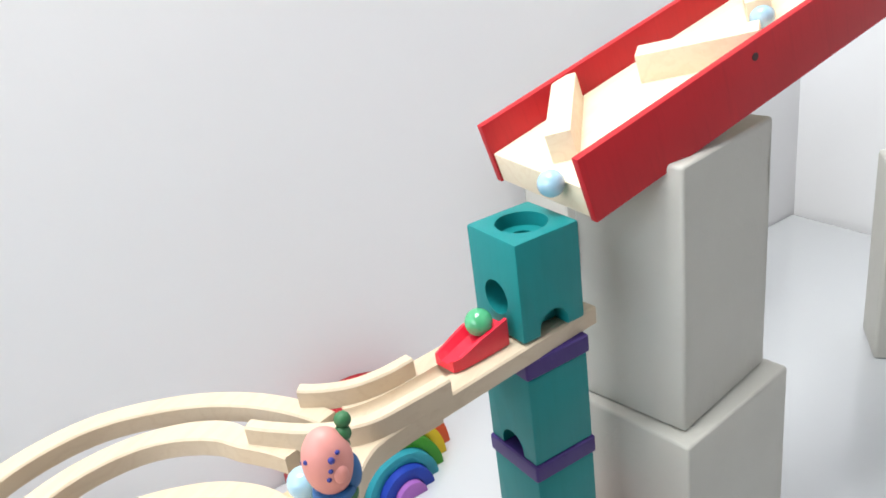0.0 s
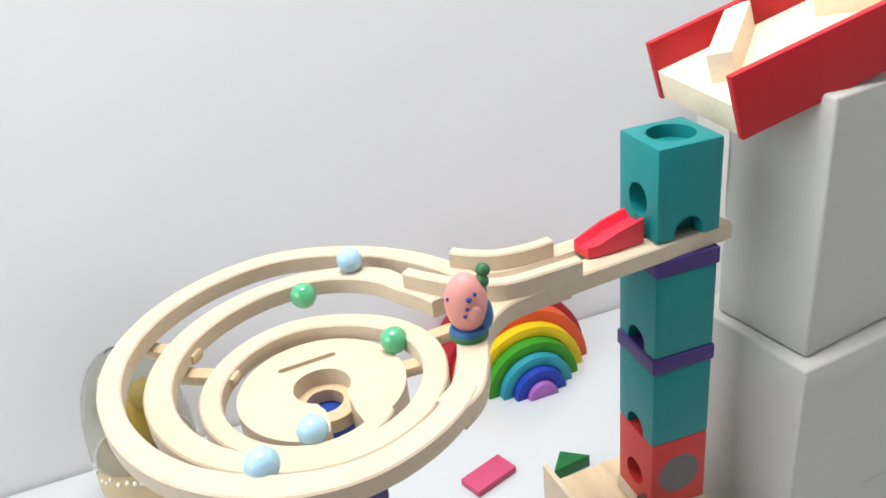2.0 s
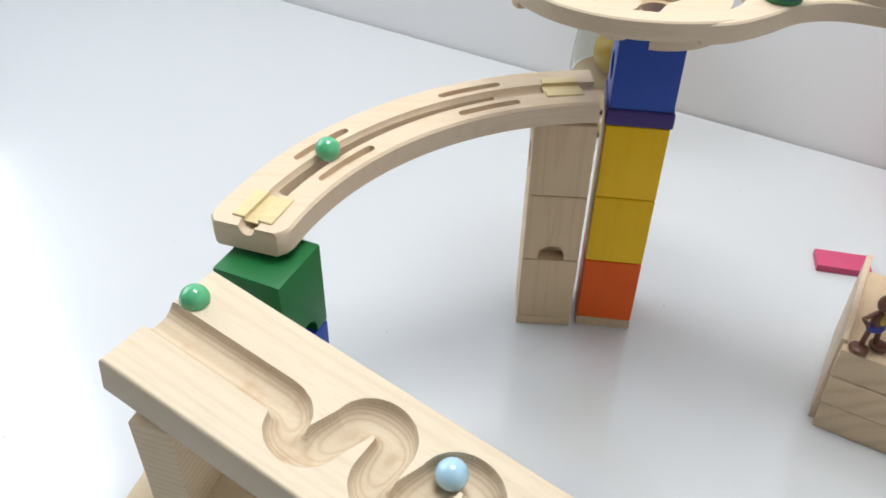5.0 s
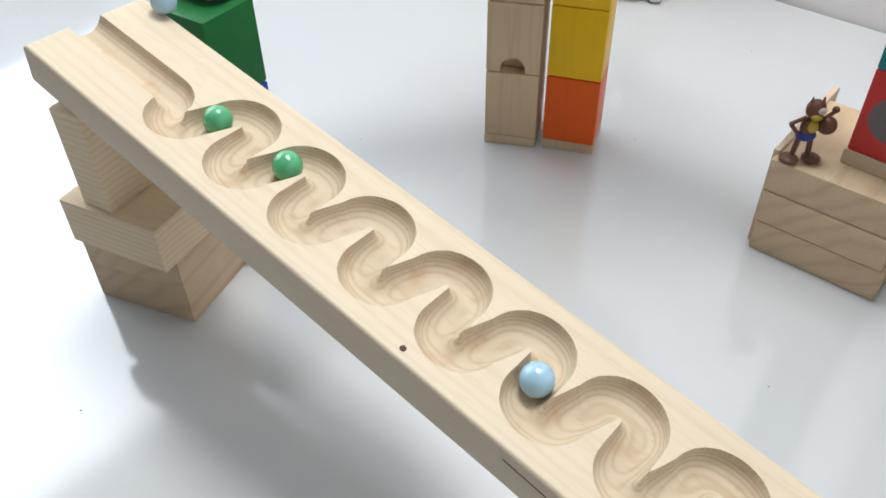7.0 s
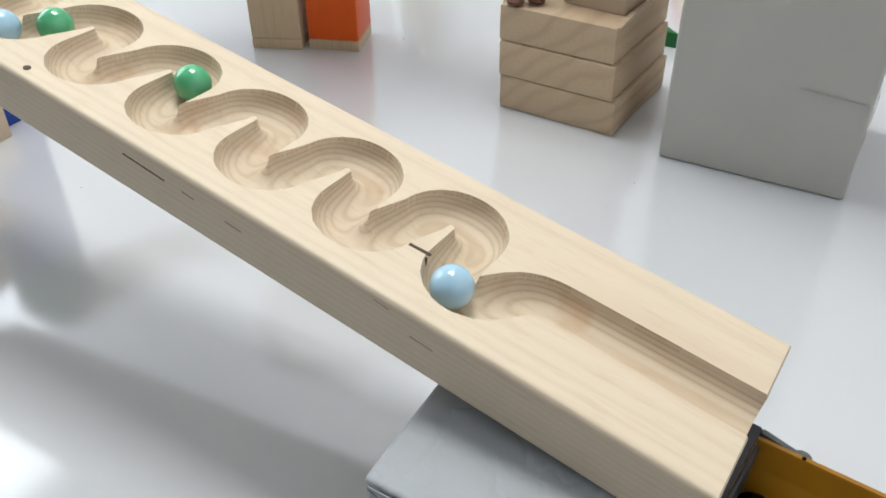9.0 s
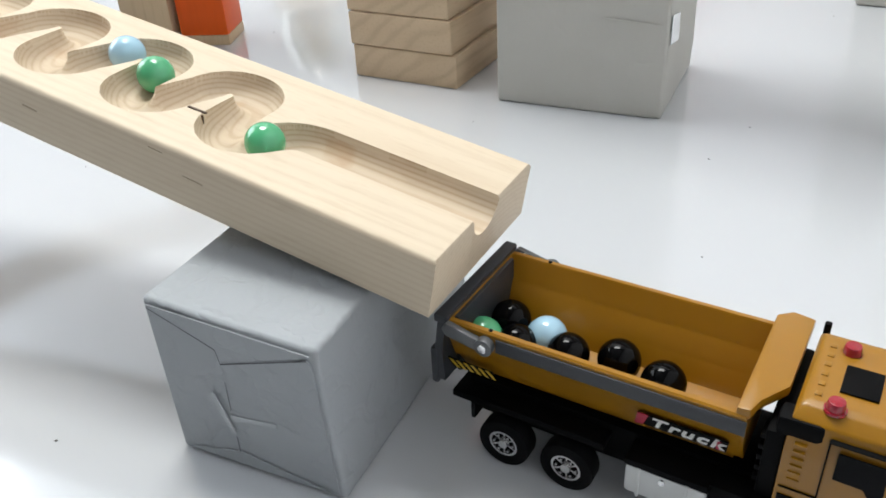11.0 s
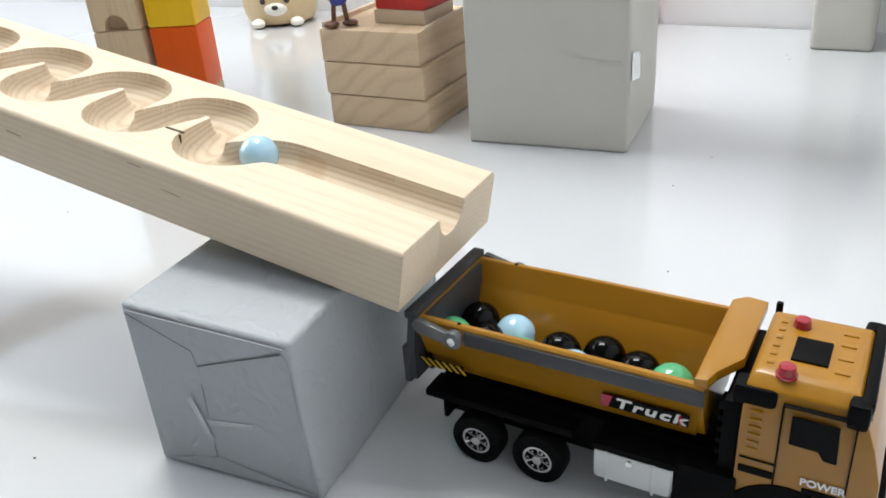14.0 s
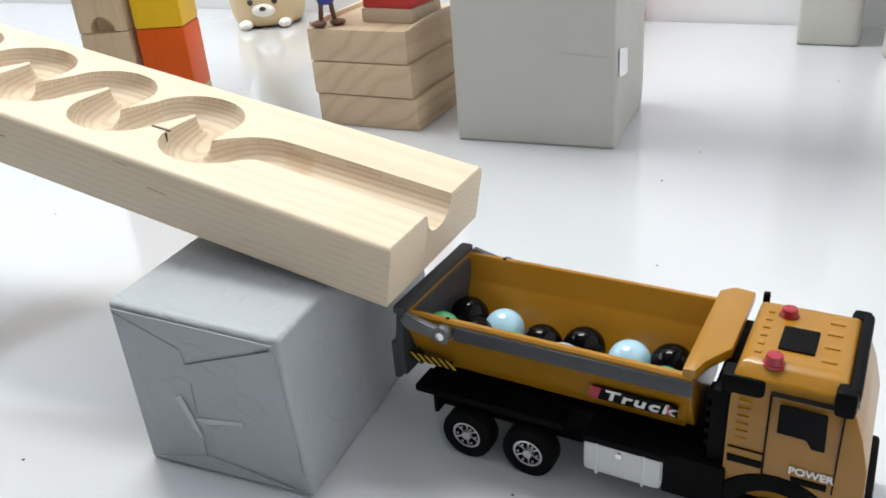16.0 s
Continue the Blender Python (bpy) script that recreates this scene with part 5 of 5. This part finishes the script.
def in_chute(x, y, z=25.1):
    return CH @ Vector(((x - 3.0) * mm, (y + 1.2) * mm, z * mm))


CUP = Vector((0.2638, -0.0668, 0.3290))
HOLE = Vector((SC[0], SC[1], 0.2200))
START = RAMP @ Vector((0.012, 0.0335, -0.0017))


def at(p):
    return lambda _: Vector(p)


def roll(ob, keys):
    """Rows every tenth of a second through keys (seconds, place function, value), turning the marble as it rolls."""
    times = sorted({round(i * 0.1, 3) for i in range(161)} | {k[0] for k in keys})
    runs, run = [], [keys[0]]
    for k in keys[1:]:
        if k[1] is run[-1][1]:
            run.append(k)
        else:
            runs.append(run)
            run = [k]
    runs.append(run)
    places = []
    for t in times:
        if t <= keys[0][0]:
            p = keys[0][1](keys[0][2])
        elif t >= keys[-1][0]:
            p = keys[-1][1](keys[-1][2])
        else:
            p = None
            for n, r in enumerate(runs):
                if r[0][0] <= t <= r[-1][0]:
                    p = r[0][1](spline([(k[0], k[2]) for k in r], t)[0])
                elif n + 1 < len(runs) and r[-1][0] < t < runs[n + 1][0][0]:
                    a, b = r[-1], runs[n + 1][0]
                    p = a[1](a[2]).lerp(b[1](b[2]), (t - a[0]) / (b[0] - a[0]))
                if p is not None:
                    break
        places.append((t, p))
    turn, rows, last = Matrix.Identity(3), [], places[0][1]
    for t, p in places:
        d = p - last
        if d.length > 1e-6:
            axis = Vector((0, 0, 1)).cross(d)
            if axis.length > 1e-7:
                turn = Matrix.Rotation(min(d.length / MR, 1.2), 3, axis) @ turn
        rows.append((t, Matrix.Translation(p) @ turn.to_4x4()))
        last = p
    walk(ob, rows)


def rest(ob, x, y, z):
    ob.matrix_world = Matrix.Translation(in_truck(x, y, z))
    return ob


BLUE_1 = marble("blue", "pale blue glass marble rolling down the run")
BLUE_2 = marble("blue", "pale blue glass marble rolling down the run")
BLUE_3 = marble("blue", "pale blue glass marble rolling down the run")
GREEN_1 = marble("green", "green glass marble rolling down the run")
GREEN_2 = marble("green", "green glass marble rolling down the run")
STRAY = marble("blue", "pale blue glass marble rolling loose on the table")
rest(marble("green", "green glass marble lying in the truck bed"), -15.0, 14.6, 38.8)
rest(marble("black", "glossy black glass marble in the truck bed"), -12.0, 29.6, 37.0)
rest(marble("black", "glossy black glass marble in the truck bed"), -4.2, 18.4, 37.0)
BLACK_MID = marble("black", "glossy black glass marble in the truck bed")
BLACK_FAR = marble("black", "glossy black glass marble in the truck bed")
BLACK_LAST = marble("black", "glossy black glass marble in the truck bed")


def motions():
    """What rolls: each marble takes the same way through the run."""
    slide_top, shaft = at((0.2302, -0.0554, 0.2919)), at((0.2650, -0.0680, 0.3000))
    cup, hole, start, air = at(CUP), at(HOLE), at(START), at(RAMP @ Vector((0.541, 0.035, -0.006)))
    truck_a, truck_b = lambda v: in_truck(3.0, 22 + 2.4 * v, 46 - 4.5 * v), lambda v: in_truck(14 - 0.5 * v, 19 - 0.86 * v, 47 - 2.0 * v)
    truck_d, truck_e = lambda v: in_truck(28.5 + 0.05 * v, 17 - 0.24 * v, 50 - 1.44 * v), lambda v: in_truck(34.4 + 0.98 * v, 24 + 0.05 * v, 58 - 1.5 * v)
    truck_c = lambda v: in_truck(19 + 0.96 * v, 20 - 5.6 * min(v, 22) / 22 + 5.6 * max(0, v - 30) / 12, 56 - 18.6 * min(v, 22) / 22) if v <= 42 else in_truck(59.4 + 0.65 * (v - 42), 20 - 1.35 * (v - 42), 37.4 - 0.08 * (v - 42))
    roll(BLUE_1, [(0, on_spiral, 329), (0.2, on_spiral, 375), (0.4, on_spiral, 434), (0.8, on_spiral, 560), (1.2, on_spiral, 678), (1.4, on_spiral, 758), (1.5, on_spiral, 786), (1.6, on_spiral, 817), (1.8, on_spiral, 888), (2.1, on_spiral, 970),
                  (2.2, hole, 0), (2.45, on_curve, 0.0), (2.6, on_curve, 0.21), (2.9, on_curve, 0.435), (3.5, on_curve, 1.0), (3.75, start, 0), (4.2, on_ramp, 0.0), (6.5, on_ramp, 7.88), (7.0, on_ramp, 9.5),
                  (7.5, on_ramp, 11.28), (8.0, on_ramp, 12.85), (8.5, on_ramp, 14.43), (9.0, on_ramp, 15.88), (9.3, on_ramp, 16.95), (9.4, on_ramp, 17.35), (9.5, on_ramp, 17.95), (9.58, air, 0), (9.7, truck_a, 0), (9.9, truck_a, 2.0)])
    roll(GREEN_1, [(0, on_spiral, 156), (0.4, on_spiral, 258), (0.6, on_spiral, 306), (0.8, on_spiral, 355), (1.0, on_spiral, 405), (1.2, on_spiral, 465), (1.8, on_spiral, 647), (2.1, on_spiral, 743), (2.3, on_spiral, 825), (2.6, on_spiral, 912), (2.9, on_spiral, 972),
                   (3.0, hole, 0), (3.17, on_curve, 0.0), (3.5, on_curve, 0.24), (3.8, on_curve, 0.395), (4.0, on_curve, 0.506), (4.2, on_curve, 0.61), (4.75, on_curve, 1.0), (5.1, start, 0), (5.9, on_ramp, 0.0), (6.5, on_ramp, 1.03), (6.6, on_ramp, 1.32), (6.8, on_ramp, 1.93),
                   (7.0, on_ramp, 2.6), (7.2, on_ramp, 3.18), (7.3, on_ramp, 3.56), (7.4, on_ramp, 3.93), (7.5, on_ramp, 4.24), (7.7, on_ramp, 4.82), (8.0, on_ramp, 5.98), (8.5, on_ramp, 7.68), (9.0, on_ramp, 9.26), (9.5, on_ramp, 11.1), (10.0, on_ramp, 12.82), (10.95, on_ramp, 16.0), (11.35, on_ramp, 18.0), (11.43, air, 0), (11.55, truck_b, 0), (11.75, truck_b, 5)])
    roll(GREEN_2, [(0, slide_top, 0), (0.2, on_rail, 0.65), (0.4, on_spiral, 21), (0.6, on_spiral, 60), (0.8, on_spiral, 108), (1.0, on_spiral, 160), (1.2, on_spiral, 208), (1.5, on_spiral, 280), (1.6, on_spiral, 310), (1.8, on_spiral, 362), (2.1, on_spiral, 444),
                   (2.3, on_spiral, 516), (2.6, on_spiral, 594), (2.9, on_spiral, 693), (3.0, on_spiral, 732), (3.5, on_spiral, 905), (3.65, on_spiral, 950), (3.8, on_spiral, 975), (3.9, hole, 0), (4.08, on_curve, 0.0), (4.2, on_curve, 0.09), (5.4, on_curve, 1.0), (5.8, start, 0), (6.2, on_ramp, 0.1), (6.4, on_ramp, 0.24),
                   (6.5, on_ramp, 0.19), (6.6, on_ramp, 0.13), (6.8, on_ramp, 0.34), (7.0, on_ramp, 0.52), (7.2, on_ramp, 0.62), (7.3, on_ramp, 0.68), (7.4, on_ramp, 0.82), (7.5, on_ramp, 1.2), (7.6, on_ramp, 1.68), (7.7, on_ramp, 1.98), (8.0, on_ramp, 2.97), (8.5, on_ramp, 4.64), (9.0, on_ramp, 6.44), (9.5, on_ramp, 8.13), (10.0, on_ramp, 9.84), (11.7, on_ramp, 16.0), (12.1, on_ramp, 18.0), (12.17, air, 0), (12.3, truck_c, 0), (12.4, truck_c, 14),
                   (12.5, truck_c, 25), (12.7, truck_c, 33), (13.0, truck_c, 42), (14.55, truck_c, 42), (14.7, truck_c, 46)])
    roll(BLUE_2, [(0, at((0.2792, -0.0798, 0.3472)), 0), (0.15, cup, 0), (0.52, cup, 0), (0.6, shaft, 0), (0.67, slide_top, 0), (0.8, on_rail, 0.29), (1.0, on_rail, 0.70), (1.2, on_spiral, 32), (1.4, on_spiral, 70), (1.5, on_spiral, 89), (1.6, on_spiral, 114), (1.8, on_spiral, 169), (2.1, on_spiral, 236),
                  (2.3, on_spiral, 281), (2.6, on_spiral, 359), (2.9, on_spiral, 441), (3.0, on_spiral, 475), (3.2, on_spiral, 532), (3.5, on_spiral, 616), (3.8, on_spiral, 706), (4.0, on_spiral, 775), (4.2, on_spiral, 846), (4.35, on_spiral, 925), (4.5, on_spiral, 975), (4.6, hole, 0), (5.3, hole, 0), (5.45, on_curve, 0.0), (6.3, on_curve, 0.76),
                  (6.6, on_curve, 0.98), (7.0, on_top, 18.9), (7.2, on_top, 46.6), (7.3, on_top, 69.1), (7.4, on_top, 96.5), (7.5, on_top, 112), (7.6, on_ramp, 1.28), (7.7, on_ramp, 1.55), (8.0, on_ramp, 2.6), (8.5, on_ramp, 4.36), (9.0, on_ramp, 6.0), (10.0, on_ramp, 9.25), (11.95, on_ramp, 16.0), (12.3, on_ramp, 17.56), (12.36, on_ramp, 18.0), (12.41, air, 0), (12.5, truck_d, 0), (12.7, truck_d, 9)])
    roll(BLUE_3, [(0, in_chute_line, 167), (0.4, in_chute_line, 74), (0.6, in_chute_line, 38), (0.7, in_chute_line, 0), (0.82, cup, 0), (1.33, cup, 0), (1.42, shaft, 0), (1.5, at((0.2390, -0.0561, 0.2951)), 0), (1.6, on_rail, 0.22), (1.8, on_rail, 0.76), (2.1, on_spiral, 51), (2.3, on_spiral, 101), (2.5, on_spiral, 146), (2.6, on_spiral, 173),
                  (2.9, on_spiral, 241), (3.0, on_spiral, 263), (3.2, on_spiral, 303), (3.5, on_spiral, 376), (3.8, on_spiral, 442), (4.0, on_spiral, 504), (4.2, on_spiral, 561), (5.6, on_spiral, 960), (5.75, hole, 0), (7.55, hole, 0), (7.65, on_curve, 0.0), (8.2, on_curve, 1.0), (8.45, start, 0), (8.8, on_ramp, 0.0), (12.3, on_ramp, 10.85), (12.5, on_ramp, 11.47),
                  (13.0, on_ramp, 13.06), (13.5, on_ramp, 14.74), (14.0, on_ramp, 16.3), (14.2, on_ramp, 17.3), (14.31, on_ramp, 18.0), (14.37, air, 0), (14.5, truck_e, 0), (14.6, truck_e, 10), (14.9, truck_e, 14)])
    roll(STRAY, [(0, at((-0.2380, 0.0885, 0.0071)), 0), (3.6, at((-0.2380, 0.0885, 0.0071)), 0), (4.0, at((-0.2908, 0.0506, 0.0071)), 0), (4.2, at((-0.3185, 0.0306, 0.0071)), 0), (6.2, at((-0.5300, -0.1230, 0.0071)), 0)])
    bed_mid, bed_far, bed_last = lambda x: in_truck(x, 22.0 + 0.12 * (x - 14), 37.0), lambda x: in_truck(x, 26.5, 37.0), lambda x: in_truck(x, 22.6 + 0.42 * max(0.0, x - 49), 37.0)
    roll(BLACK_MID, [(0, bed_mid, 14.6), (12.3, bed_mid, 14.6), (12.5, bed_mid, 34.6), (12.9, bed_mid, 21.7), (14.5, bed_mid, 21.7), (14.7, bed_mid, 18.8)])
    roll(BLACK_FAR, [(0, bed_far, 30.1), (12.3, bed_far, 30.1), (12.5, bed_far, 47.7), (12.9, bed_far, 35.6), (14.5, bed_far, 35.6), (14.7, bed_far, 32.2)])
    roll(BLACK_LAST, [(0, bed_last, 45.8), (12.3, bed_last, 45.8), (12.5, bed_last, 61.2), (12.9, bed_last, 51.0), (13.5, bed_last, 49.5), (14.57, bed_last, 49.5), (14.72, bed_last, 61.0)])


def in_chute_line(x):
    """Centre of a marble in the chute, swinging from side to side between the baffles."""
    y, = spline([(-10, -28), (0, -24), (20, -22), (38, -10), (60, 20), (74, 27), (95, 24), (125, 12), (167, -10), (200, -20)], x)
    return in_chute(x, y)


motions()
